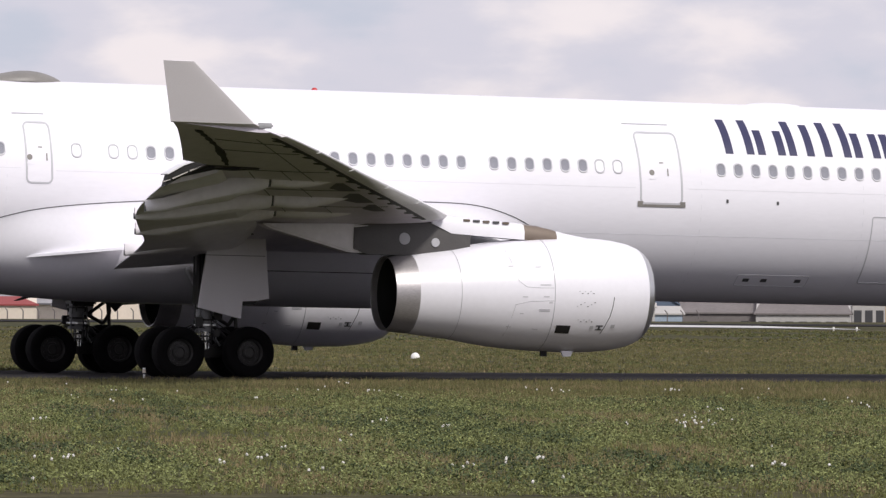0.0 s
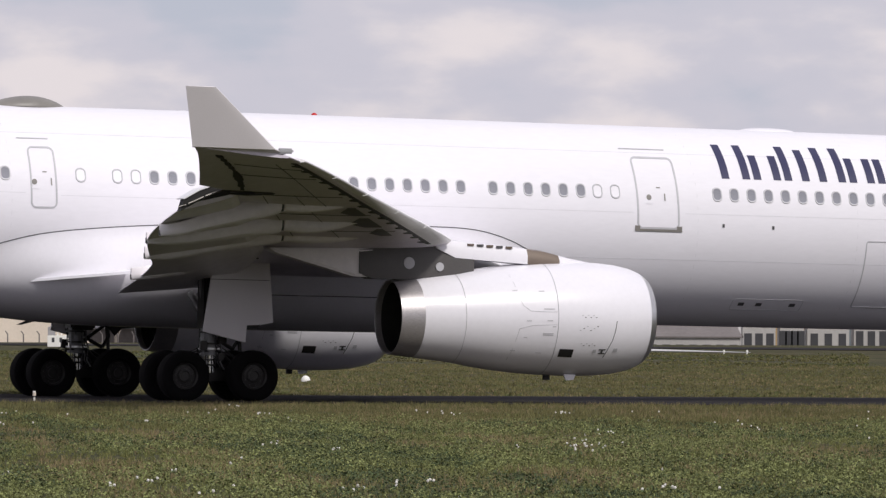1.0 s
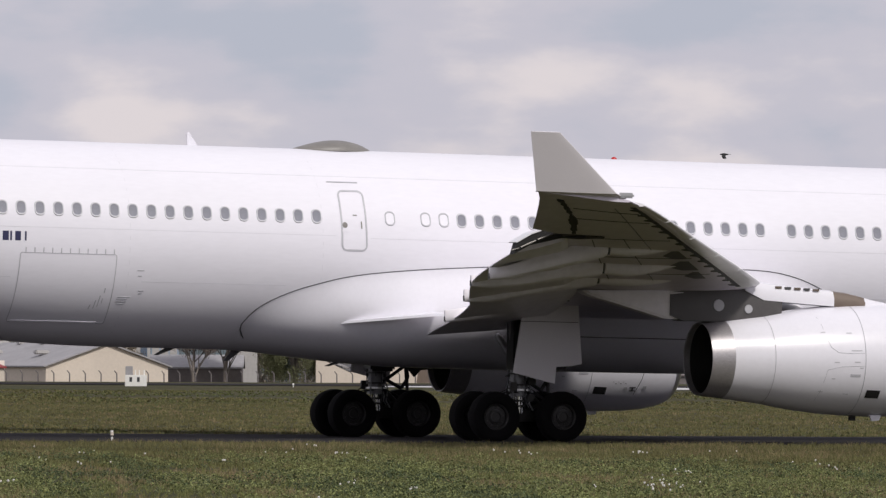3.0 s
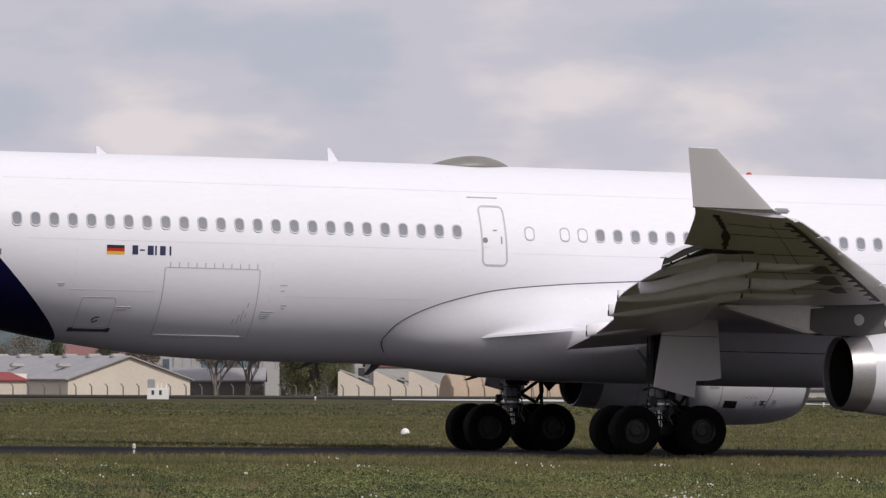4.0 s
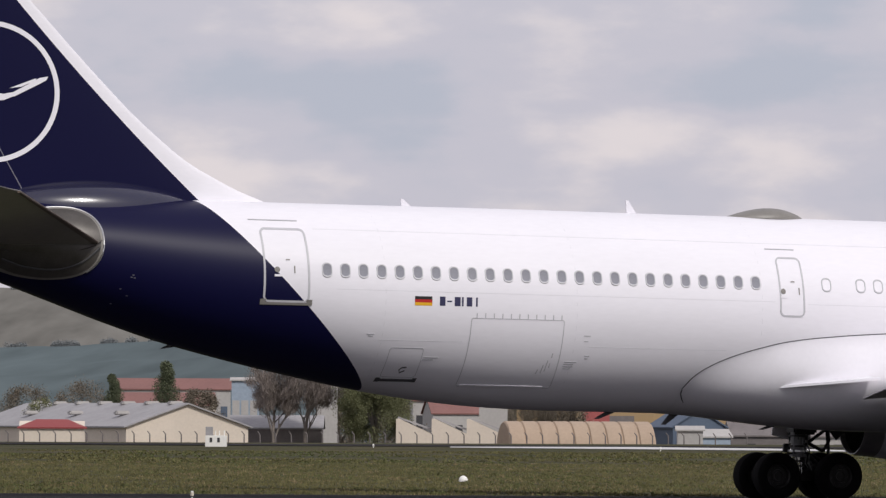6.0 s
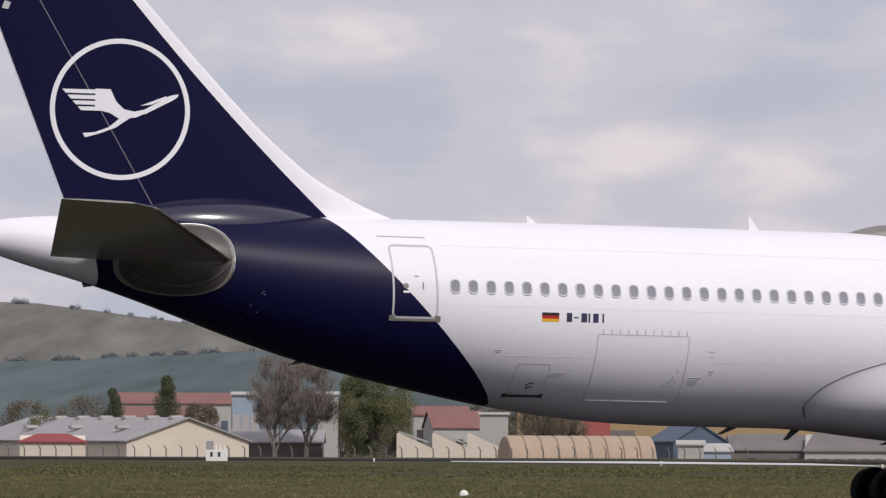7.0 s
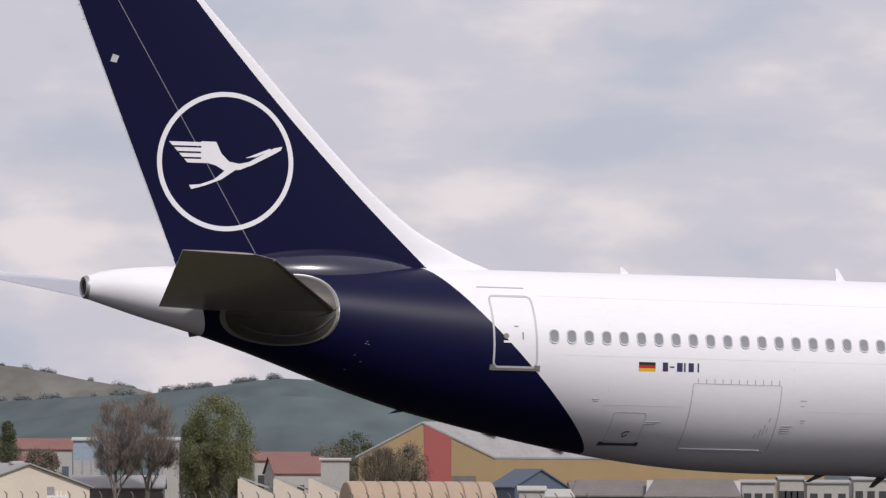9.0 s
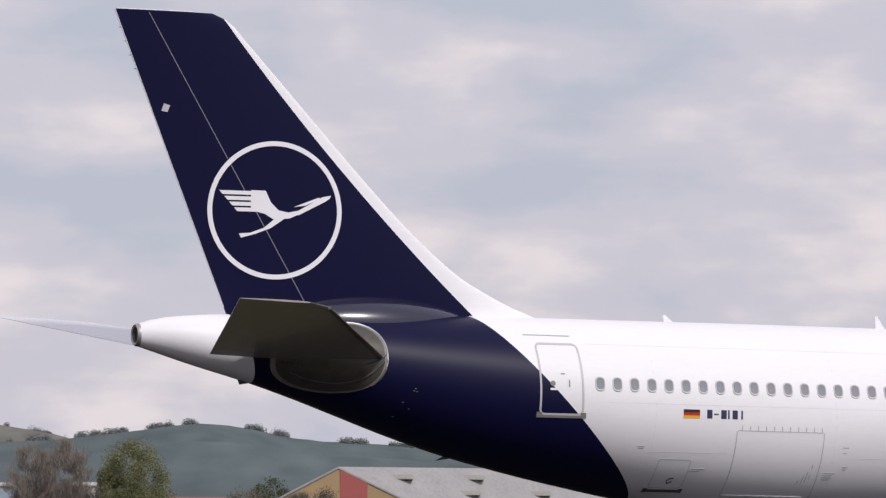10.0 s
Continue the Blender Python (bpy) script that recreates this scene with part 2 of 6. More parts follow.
# ---------- mesh helpers ----------
def part(name, bm, mat, parent=None, label="", smooth=True):
    me = bpy.data.meshes.new(name)
    if isinstance(bm, tuple):
        me.from_pydata(*bm)
    else:
        bmesh.ops.recalc_face_normals(bm, faces=bm.faces)
        bm.to_mesh(me)
        bm.free()
    for mm in mat if isinstance(mat, (list, tuple)) else [mat]:
        me.materials.append(mm)
    if smooth:
        me.polygons.foreach_set("use_smooth", [True] * len(me.polygons))
        me.set_sharp_from_angle(angle=radians(38))
    ob = new(name, me)
    if parent:
        ob.parent = parent
    if label:
        tagged(ob, label)
    return ob


def thing(name, label, category, loc=(0, 0, 0), rz=0, group="", kind=""):
    ob = new(name)
    ob.empty_display_size = 0.2
    ob.matrix_world = pose(*loc, 0, 0, rz)
    return tagged(ob, label, category, group, kind)


def loft(rings, cap0=True, cap1=True, closed=True):
    """A bmesh from equal rings of points."""
    bm = bmesh.new()
    rows = [[bm.verts.new(q) for q in r] for r in rings]
    n = len(rows[0])
    for a, b in zip(rows, rows[1:]):
        for i in range(n if closed else n - 1):
            j = (i + 1) % n
            bm.faces.new((a[i], a[j], b[j], b[i]))
    if cap0:
        bm.faces.new(rows[0])
    if cap1:
        bm.faces.new(rows[-1])
    return bm


def box(bm, x0, x1, y0, y1, z0, z1, bevel=0.0):
    made = bmesh.ops.create_cube(bm, size=1, matrix=Matrix.LocRotScale(((x0 + x1) / 2, (y0 + y1) / 2, (z0 + z1) / 2), None, (x1 - x0, y1 - y0, z1 - z0)))
    if bevel:
        bmesh.ops.bevel(bm, geom=list({e for v in made["verts"] for e in v.link_edges}), offset=bevel, segments=2, affect="EDGES")
    return bm


def tube(bm, a, b, ra, rb=None, n=12):
    a, b = Vector(a), Vector(b)
    rb = ra if rb is None else rb
    q = (b - a).to_track_quat("Z", "Y")
    r0 = [bm.verts.new(a + q @ Vector((ra * math.cos(i * math.tau / n), ra * math.sin(i * math.tau / n), 0))) for i in range(n)]
    r1 = [bm.verts.new(b + q @ Vector((rb * math.cos(i * math.tau / n), rb * math.sin(i * math.tau / n), 0))) for i in range(n)]
    for i in range(n):
        j = (i + 1) % n
        bm.faces.new((r0[i], r0[j], r1[j], r1[i]))
    bm.faces.new(r0[::-1])
    bm.faces.new(r1)
    return bm


def pipe(bm, pts, r, n=6):
    for a, b in zip(pts, pts[1:]):
        tube(bm, a, b, r, r, n)
    return bm


def prism(bm, outline, normal_axis, a, b):
    """An outline of (u, v) drawn out along an axis from a to b: axis 1 draws along y, 0 along x."""
    def put(u, v, w):
        return (u, w, v) if normal_axis == 1 else (w, u, v)
    f0 = [bm.verts.new(put(u, v, a)) for u, v in outline]
    f1 = [bm.verts.new(put(u, v, b)) for u, v in outline]
    n = len(outline)
    bm.faces.new(f0)
    bm.faces.new(f1[::-1])
    for i in range(n):
        j = (i + 1) % n
        bm.faces.new((f0[i], f1[i], f1[j], f0[j]))
    return bm


def spline(pts, x):
    """Smooth value at x through (x, v) rows."""
    xs = [q[0] for q in pts]
    i = max(0, min(len(xs) - 2, next((k for k in range(len(xs) - 1) if x <= xs[k + 1]), len(xs) - 2)))
    p0, p1, p2, p3 = (pts[max(0, min(len(pts) - 1, i + k))] for k in (-1, 0, 1, 2))
    h = p2[0] - p1[0]
    u = max(0, min(1, (x - p1[0]) / h))
    m1 = (p2[1] - p0[1]) / max(1e-6, p2[0] - p0[0]) * h
    m2 = (p3[1] - p1[1]) / max(1e-6, p3[0] - p1[0]) * h
    return (2 * u**3 - 3 * u**2 + 1) * p1[1] + (u**3 - 2 * u**2 + u) * m1 + (3 * u**2 - 2 * u**3) * p2[1] + (u**3 - u**2) * m2


# ---------- ground ----------
def ground():
    xs = sorted(set([-6000, -3000, -1500, -800, -400, -200, 200, 400, 800, 1500, 3000, 6000] + list(range(-140, 141, 7))))
    ys = sorted(set([-3000, -1000, -300, -100, 500, 600, 700, 760, 775, 785, 795, 805, 815, 825, 835, 900, 1200, 2000, 3500, 5500] + list(range(-60, 460, 8))))
    verts = [(x, y, ground_z(x, y)) for y in ys for x in xs]
    nx = len(xs)
    faces = [(j * nx + i, j * nx + i + 1, (j + 1) * nx + i + 1, (j + 1) * nx + i) for j in range(len(ys) - 1) for i in range(nx - 1)]
    tagged(part("ground", (verts, [], faces), M_MEADOW), "flat airfield meadow of short green and brownish grass", "ground", kind="structure")


def on_line(d, side, lift=0.0):
    """World place d metres along the taxiing line and side metres to its right."""
    x, y = d * HC + side * HS, LINE_Y + d * HS - side * HC
    return (x, y, ground_z(x, y) + lift)


def strip(name, side0, side1, mat, label, category, lift):
    ds = [-900, -500, -250] + list(range(-120, 121, 6)) + [250, 500, 900]
    rng = random.Random(5)
    rows = []
    for d in ds:
        a, b = side0 + rng.uniform(-0.25, 0.25), side1 + rng.uniform(-0.25, 0.25)
        rows.append([on_line(d, a, -0.2), on_line(d, a, lift), on_line(d, b, lift), on_line(d, b, -0.2)])
    tagged(part(name, loft(rows), mat, smooth=False), label, category, kind="structure")


ground()
strip("taxiway", 10.6, -10.8, M_ASPHALT, "dark asphalt taxiway running through the grass", "taxiway", 0.02)


def far_runway():
    def band(name, pts, mat, label):
        bm = bmesh.new()
        low = [bm.verts.new((x, y, ground_z(x, y) + 0.03)) for x, y in pts]
        bm.faces.new(low)
        ex = bmesh.ops.extrude_face_region(bm, geom=bm.faces[:])
        bmesh.ops.translate(bm, vec=(0, 0, 0.03), verts=[v for v in ex["geom"] if isinstance(v, bmesh.types.BMVert)])
        tagged(part(name, bm, mat, smooth=False), label, "runway", kind="structure")
    band("runway", [at(-0.3, 645), at(1.2, 622), at(2.6, 600), at(3.43, 572), at(3.43, 576), at(2.6, 640), at(1.2, 672), at(-0.3, 662)], M_CONCRETE, "pale worn concrete runway strip crossing the far grass")
    band("service_road", [at(-12, 705), at(-0.3, 668), at(1.2, 676), at(3.43, 646), at(9, 560), at(9, 640), at(3.4, 690), at(-0.3, 715), at(-12, 745)], M_ASPHALT, "grey asphalt road behind the far runway")


far_runway()


# ---------- aircraft ----------
GEAR_X = 6.5


def V(x, y, z):
    """Aircraft station x, metres to starboard y, height z, as a point in the aircraft's space."""
    return Vector((x - GEAR_X, -y, z))


TOP = [(-24.34, 7.40), (-23.9, 7.54), (-23.55, 7.61), (-22.55, 7.71), (-21, 7.79), (-18.5, 7.88), (-15, 7.94), (-10, 7.97), (-4.5, 8.0), (31, 8.0), (34, 7.85), (36.5, 7.2), (38.4, 6.1), (39.4, 5.0), (39.6, 4.6)]
BOT = [(-24.34, 6.78), (-23.55, 6.55), (-22.68, 6.30), (-21, 5.86), (-19.65, 5.45), (-18.46, 5.05), (-16.75, 4.47), (-15.03, 3.96), (-12.96, 3.48), (-11.57, 3.2), (-9.82, 2.88), (-8.06, 2.63), (-6.29, 2.46), (-4.51, 2.39), (-2.7, 2.38), (31, 2.38), (34, 2.5), (36.5, 2.9), (38.4, 3.6), (39.4, 4.25), (39.6, 4.5)]
WID = [(-24.34, 0.31), (-23.55, 0.56), (-22.55, 0.76), (-21, 1.04), (-19.65, 1.29), (-18.46, 1.5), (-16.75, 1.78), (-15.03, 2.03), (-12.96, 2.3), (-11.57, 2.46), (-9.82, 2.6), (-8.06, 2.7), (-6.29, 2.77), (-4.51, 2.8), (-2.7, 2.81), (31, 2.81), (34, 2.66), (36.5, 2.1), (38.4, 1.25), (39.4, 0.4), (39.6, 0.06)]


def section(x):
    t, b, w = spline(TOP, x), spline(BOT, x), spline(WID, x)
    return (t + b) / 2, (t - b) / 2, w


def skin(x, z, off=0.0):
    """A point of the starboard skin."""
    c, h, w = section(x)
    s = max(-1, min(1, (z - c) / h))
    k = math.sqrt(max(0, 1 - s * s))
    nrm = Vector((k / w, s / h)).normalized()
    return V(x, w * k + off * nrm.x, z + off * nrm.y)


def skin_strip(bm, path, width, off=0.008):
    """A raised band that follows the skin along a path of (x, z); closed where the ends meet."""
    n = len(path)
    closed = path[0] == path[-1]
    if closed:
        path = path[:-1]
        n -= 1
    rows = []
    for i, (x, z) in enumerate(path):
        p0 = path[(i - 1) % n] if closed or i else path[0]
        p1 = path[(i + 1) % n] if closed or i < n - 1 else path[-1]
        t = Vector((p1[0] - p0[0], p1[1] - p0[1])).normalized()
        a = (x - t.y * width / 2, z + t.x * width / 2)
        b = (x + t.y * width / 2, z - t.x * width / 2)
        rows.append([bm.verts.new(skin(*a, -0.01)), bm.verts.new(skin(*a, off)), bm.verts.new(skin(*b, off)), bm.verts.new(skin(*b, -0.01))])
    pairs = list(zip(rows, rows[1:])) + ([(rows[-1], rows[0])] if closed else [])
    for r0, r1 in pairs:
        for k in range(3):
            bm.faces.new((r0[k], r0[k + 1], r1[k + 1], r1[k]))
    return bm


def skin_patch(bm, x0, x1, z0, z1, off=0.008, nx=None, nz=None, lean=0.0):
    nx, nz = nx or max(1, int((x1 - x0) / 0.4)), nz or max(1, int((z1 - z0) / 0.12))
    grid = [[bm.verts.new(skin(x0 + (x1 - x0) * i / nx + lean * (j / nz), z0 + (z1 - z0) * j / nz, off)) for i in range(nx + 1)] for j in range(nz + 1)]
    for j in range(nz):
        for i in range(nx):
            bm.faces.new((grid[j][i], grid[j][i + 1], grid[j + 1][i + 1], grid[j + 1][i]))
    return bm


def round_rect(x0, x1, z0, z1, r, n=5):
    out = []
    for cx, cz, a0 in ((x1 - r, z1 - r, 0), (x0 + r, z1 - r, 90), (x0 + r, z0 + r, 180), (x1 - r, z0 + r, 270)):
        for k in range(n + 1):
            a = radians(a0 + 90 * k / n)
            out.append((cx + r * math.cos(a), cz + r * math.sin(a)))
    dense = []
    for (xa, za), (xb, zb) in zip(out, out[1:] + out[:1]):
        m = max(1, int(math.hypot(xb - xa, zb - za) / 0.2))
        dense += [(xa + (xb - xa) * k / m, za + (zb - za) * k / m) for k in range(m)]
    return dense + [dense[0]]


plane = thing("airliner", "white twin-engine airliner with dark blue tail taxiing on the asphalt", "airplane")


def fuselage():
    xs = [-24.34] + [x * 0.5 for x in range(-48, 79)] + [39.1, 39.4, 39.6]
    n = 96
    rings = []
    for x in xs:
        c, h, w = section(x)
        rings.append([V(x, w * math.sin(a * math.tau / n), c + h * math.cos(a * math.tau / n)) for a in range(n)])
    body = part("fuselage", loft(rings, cap0=False), M_SKIN, plane, "white fuselage, dark blue towards the tail")
    # tailpipe of the auxiliary power unit
    rows = []
    for x, r in ((-24.1, 0.325), (-24.36, 0.315), (-24.42, 0.28), (-24.40, 0.22), (-24.1, 0.2), (-23.8, 0.19)):
        rows.append([V(x, r * math.sin(a * math.tau / 32), 7.09 + r * 1.02 * math.cos(a * math.tau / 32)) for a in range(32)])
    part("exhaust_pipe", loft(rows, cap0=False), M_NOZZLE, plane, "round metal exhaust at the tail tip")
    bm = bmesh.new()
    tube(bm, V(-24.34, 0, 7.09), V(-24.2, 0, 7.09), 0.215, 0.2, 24)
    part("exhaust_bore", bm, M_BLACK, plane, "black exhaust bore")
    return body


body = fuselage()


F_EDGE = [(-0.4, 3.06), (-0.2, 3.4), (0.16, 3.68), (0.72, 3.95), (1.4, 4.18), (2.5, 4.45), (4.2, 4.65), (6.43, 4.8), (9, 4.92), (14.33, 4.93), (15.34, 4.86), (16.19, 4.65), (16.87, 4.36), (18.0, 3.75), (19.2, 3.1), (20.2, 2.75)]
F_SWELL = [(-0.4, 0.0), (0.1, 0.02), (0.75, 0.06), (1.96, 0.18), (3.68, 0.32), (5.4, 0.38), (13.3, 0.38), (16, 0.3), (18.5, 0.13), (20.2, 0.0)]

F_BULGE = [(-0.4, 0.0), (0.1, 0.05), (0.8, 0.14), (2.0, 0.24), (4.0, 0.28), (7.0, 0.2), (10, 0.05), (13, 0.0), (20.2, 0.0)]


def fairing_point(x, phi):
    """A point of the belly fairing at station x; phi: angle above the fuselage's middle, in radians."""
    c, h, w = section(x)
    edge = math.asin(max(-1, min(1, (spline(F_EDGE, x) - c) / h)))
    u = max(0.0, min(1.0, (edge - phi) / 0.42))
    v = max(0.0, min(1.0, (edge - phi) / (edge + math.pi / 2)))
    off = 0.004 + spline(F_SWELL, x) * u * u * (3 - 2 * u) + spline(F_BULGE, x) * math.sin(math.pi * v ** 0.8) ** 2
    n = Vector((math.cos(phi) / w, math.sin(phi) / h)).normalized()
    return w * math.cos(phi) + off * n.x, c + h * math.sin(phi) + off * n.y


def fairing_skin(x, z):
    best = None
    for k in range(120):
        y, zz = fairing_point(x, radians(25 - k))
        if best is None or abs(zz - z) < abs(best[1] - z):
            best = (y, zz)
    return best[0]


def belly_fairing():
    rings = []
    xs = [-0.4 + 0.145 * k for k in range(20)] + [2.5 + 0.4 * k for k in range(45)]
    for x in xs:
        c, h, w = section(x)
        edge = math.asin(max(-1, min(1, (spline(F_EDGE, x) - c) / h)))
        half = [fairing_point(x, edge + (-math.pi / 2 - edge) * k / 30) for k in range(31)]
        rings.append([V(x, y, z) for y, z in half] + [V(x, -y, z) for y, z in half[-2::-1]])
    fair = part("belly_fairing", loft(rings, False, False, closed=False), M_WHITE, plane, "smooth white wing-to-body fairing")
    bm = bmesh.new()
    pipe(bm, [skin(x, spline(F_EDGE, x), 0.004) for x in [-0.4, -0.34, -0.25, -0.12] + [0.05 + 0.2 * k for k in range(100)]], 0.014, 5)
    part("seam", bm, M_SEAM, fair, "thin dark seam")
    bm = bmesh.new()
    pipe(bm, [skin(x, z, 0.03) for x, z in ((-0.4, 3.06), (-0.38, 2.95), (-0.25, 2.8), (0.0, 2.62), (0.3, 2.5), (0.65, 2.42))], 0.018, 5)
    part("seam", bm, M_SEAM, fair, "thin dark seam")
    bm = bmesh.new()
    pipe(bm, [V(x, fairing_skin(x, 2.94) + 0.004, 2.94) for x in [8.6 + 0.4 * k for k in range(20)]], 0.014, 5)
    part("seam", bm, M_SEAM, fair, "thin dark seam")
    # pointed blade behind the wing root
    bm = bmesh.new()
    for a, b in (((1.95, 3.15), (4.9, 3.5)),):
        y0, y1 = fairing_skin(2.0, 3.15), fairing_skin(4.9, 3.4)
        q = [V(1.95, y0 - 0.1, 3.14), V(4.9, y1 - 0.3, 3.5), V(4.9, y1 + 0.75, 3.46), V(3.6, y1 + 0.3, 3.32)]
        top = [bm.verts.new(v + Vector((0, 0, 0.035))) for v in q]
        low = [bm.verts.new(v - Vector((0, 0, 0.035))) for v in q]
        bm.faces.new(top)
        bm.faces.new(low[::-1])
        for i in range(4):
            j = (i + 1) % 4
            bm.faces.new((top[i], low[i], low[j], top[j]))
    part("root_fillet", bm, M_WHITE, fair, smooth=False)


belly_fairing()

# wing stations: span, leading edge x, trailing edge x, leading edge z, thickness, twist drop of the trailing edge
WING = [(2.2, 16.6, 6.0, 3.75, 1.25, -0.30), (4.0, 15.3, 5.6, 3.9, 1.15, -0.30), (7.0, 13.2, 5.1, 4.08, 0.98, -0.24), (9.4, 11.75, 4.75, 4.36, 0.82, -0.2),
        (12, 10.1, 3.75, 4.61, 0.70, -0.18), (16, 7.65, 2.1, 4.90, 0.56, -0.1), (20, 5.15, 0.55, 5.21, 0.44, -0.04), (24, 2.62, -0.95, 5.55, 0.34, 0.06), (27.2, 0.57, -2.2, 5.80, 0.26, 0.18), (28.3, -0.3, -2.7, 5.92, 0.2, 0.18)]


def airfoil(le, te, y, zle, thick, drop, cut=1.0, n=14):
    """Points round a wing section: upper side from the tail forwards, then the lower side back. cut: part of the chord kept."""
    c = le - te
    up, lo = [], []
    for k in range(n + 1):
        u = 0.5 * (1 - math.cos(math.pi * k / n)) * cut
        t = thick * (1.45 * math.sqrt(max(u, 0)) - 0.6 * u - 1.7 * u * u + 1.3 * u**3 - 0.44 * u**4) * 1.0
        camber = drop * u + 0.05 * thick * math.sin(math.pi * u)
        up.append((le - c * u, zle + camber + 0.52 * t + 0.006))
        lo.append((le - c * u, zle + camber - 0.44 * t - 0.006))
    return [(x, y, z) for x, z in up[::-1]] + [(x, y, z) for x, z in lo[1:]]


def wing_at(y):
    return [spline([(s[0], s[k]) for s in WING], y) for k in range(1, 6)]


def wing(side):
    ys = [2.2, 3, 4, 5.5, 7, 8.2, 9.4, 10.6, 12, 14, 16, 18, 20, 21.2, 22, 24, 26, 27.2, 28.3]
    rings = []
    for y in ys:
        le, te, zle, th, dr = wing_at(y)
        rings.append([V(a, side * b, c) for a, b, c in airfoil(le, te, y, zle, th, dr, 0.80 if y < 21.3 else 1.0)])
    w = part("wing", loft(rings), M_WING, plane, "swept grey wing, its flaps lowered")
    # bare metal slats along the leading edge
    for a, b in ((3.6, 8.5), (9.9, 13.2), (13.3, 17.0), (17.1, 20.9), (21.0, 24.4), (24.5, 27.6)):
        rows = []
        for k in range(9):
            y = a + (b - a) * k / 8
            le, te, zle, th, dr = wing_at(y)
            pr = airfoil(le + 0.10, te, y, zle + 0.04, th * 1.16, dr, 0.10, 8)
            rows.append([V(p[0], side * p[1], p[2] - 0.02) for p in pr])
        part("slat", loft(rows), M_SLAT, w, "bright leading-edge slat")
    # lowered flaps
    reach = [(3, 1.2), (7.2, 1.35), (9.5, 1.5), (11.6, 1.55), (15.2, 1.45), (18.8, 0.98), (21.1, 0.55)]
    for a, b, drop in ((3.2, 9.47, 0.54), (9.5, 21.1, 0.64)):
        rows = []
        for k in range(13):
            y = a + (b - a) * k / 12
            le, te, zle, th, dr = wing_at(y)
            c = le - te
            x0, z0 = le - 0.77 * c, zle + dr * 0.78 - 0.02 * c
            x1, z1 = te - spline(reach, y), zle + dr - drop * (0.55 + 0.45 * c / 7)
            t = 0.045 * c
            pts = [(x0, z0), (x0 - 0.12 * (x0 - x1), z0 + t * 0.62), (x0 - 0.45 * (x0 - x1), z0 + 0.45 * (z1 - z0) + t * 0.75), (x1, z1 + 0.012), (x1, z1 - 0.012), (x0 - 0.5 * (x0 - x1), z0 + 0.5 * (z1 - z0) - t * 0.25), (x0 - 0.1 * (x0 - x1), z0 - t * 0.5)]
            rows.append([V(p, side * y, q) for p, q in pts])
        part("flap", loft(rows), M_CANOE, w, "lowered grey trailing-edge flap", smooth=False)
    # the open outboard end of the flap, with its rods; a pale strip paints its sunlit upper lip
    def side_plate(name, pts, y0, y1, mat, label=""):
        b = bmesh.new()
        prism(b, [(x - GEAR_X, z) for x, z in pts], 1, -side * y0, -side * y1)
        return part(name, b, mat, w, label, smooth=False)
    # A solid black plate paints the shade inside the open flap end.
    side_plate("flap_end_shade", [(-0.43, 4.74), (-0.35, 5.02), (0.06, 5.25), (0.49, 5.40), (1.13, 5.45), (1.52, 5.34), (2.05, 5.24), (1.95, 5.20), (1.4, 5.17), (0.9, 5.19), (0.43, 5.08), (0.0, 4.98)], 21.1, 21.35, M_BLACK, "open end of the flap, its shade painted black")
    side_plate("flap_lit_edge", [(-0.36, 5.03), (0.05, 5.26), (0.5, 5.415), (0.5, 5.435), (0.03, 5.29), (-0.38, 5.05)], 20.9, 21.38, M_SLAT)
    for x0, z0, x1, z1, r in ((0.2, 5.12, 0.75, 5.33, 0.035), (0.85, 5.25, 1.45, 5.3, 0.03), (-0.25, 4.92, 0.15, 5.1, 0.03), (1.5, 5.24, 2.0, 5.22, 0.02), (-0.5, 4.84, -0.3, 4.9, 0.02)):
        b = bmesh.new()
        tube(b, V(x0, side * 21.38, z0), V(x1, side * 21.38, z1), r, r * 0.8, 8)
        part("flap_rod", b, M_PLATE, w)

    def under(y, x, off=0.012):
        """A point just under the wing's lower skin."""
        le, te, zle, th, dr = wing_at(y)
        u = max(0.0, min(1.0, (le - x) / (le - te)))
        t = th * (1.45 * math.sqrt(u) - 0.6 * u - 1.7 * u * u + 1.3 * u**3 - 0.44 * u**4)
        return V(x, side * y, zle + dr * u + 0.05 * th * math.sin(math.pi * u) - 0.44 * t - 0.006 - off)

    # canoe fairings of the flap tracks: a rear half that drops with the flap and a fixed front half
    for y, top_, low, front in (
            (18.8, 0.30, ((-0.03, 4.15), (0.41, 4.165), (0.87, 4.27), (1.57, 4.43), (2.28, 4.58), (2.82, 4.71), (3.12, 4.80)), ((3.2, 4.86), (3.8, 4.84), (4.5, 4.92), (5.2, 5.1))),
            (15.2, 0.30, ((0.94, 4.02), (1.63, 4.0), (2.34, 4.06), (3.14, 4.19), (3.94, 4.30), (4.53, 4.39)), ((4.6, 4.44), (5.31, 4.40), (5.95, 4.49), (6.8, 4.72))),
            (11.6, 0.32, ((2.22, 3.69), (2.93, 3.69), (3.74, 3.82), (4.55, 3.97), (5.36, 4.10), (5.93, 4.20)), ((6.0, 4.24), (6.92, 4.22), (7.8, 4.3), (8.8, 4.55))),
            (7.2, 0.32, ((3.46, 3.19), (4.36, 3.27), (5.02, 3.39), (5.85, 3.59), (6.94, 3.78)), ((7.0, 3.86), (7.8, 3.95), (8.6, 4.1)))):
        for name, line, h0, h1 in (("flap_track_fairing", low, top_, 0.62), ("fixed_track_fairing", front, 0.5, 0.3)):
            rows = []
            n = 14
            for k in range(n + 1):
                u = k / n
                x = line[0][0] + (line[-1][0] - line[0][0]) * u
                zb, h = spline(line, x), h0 + (h1 - h0) * u
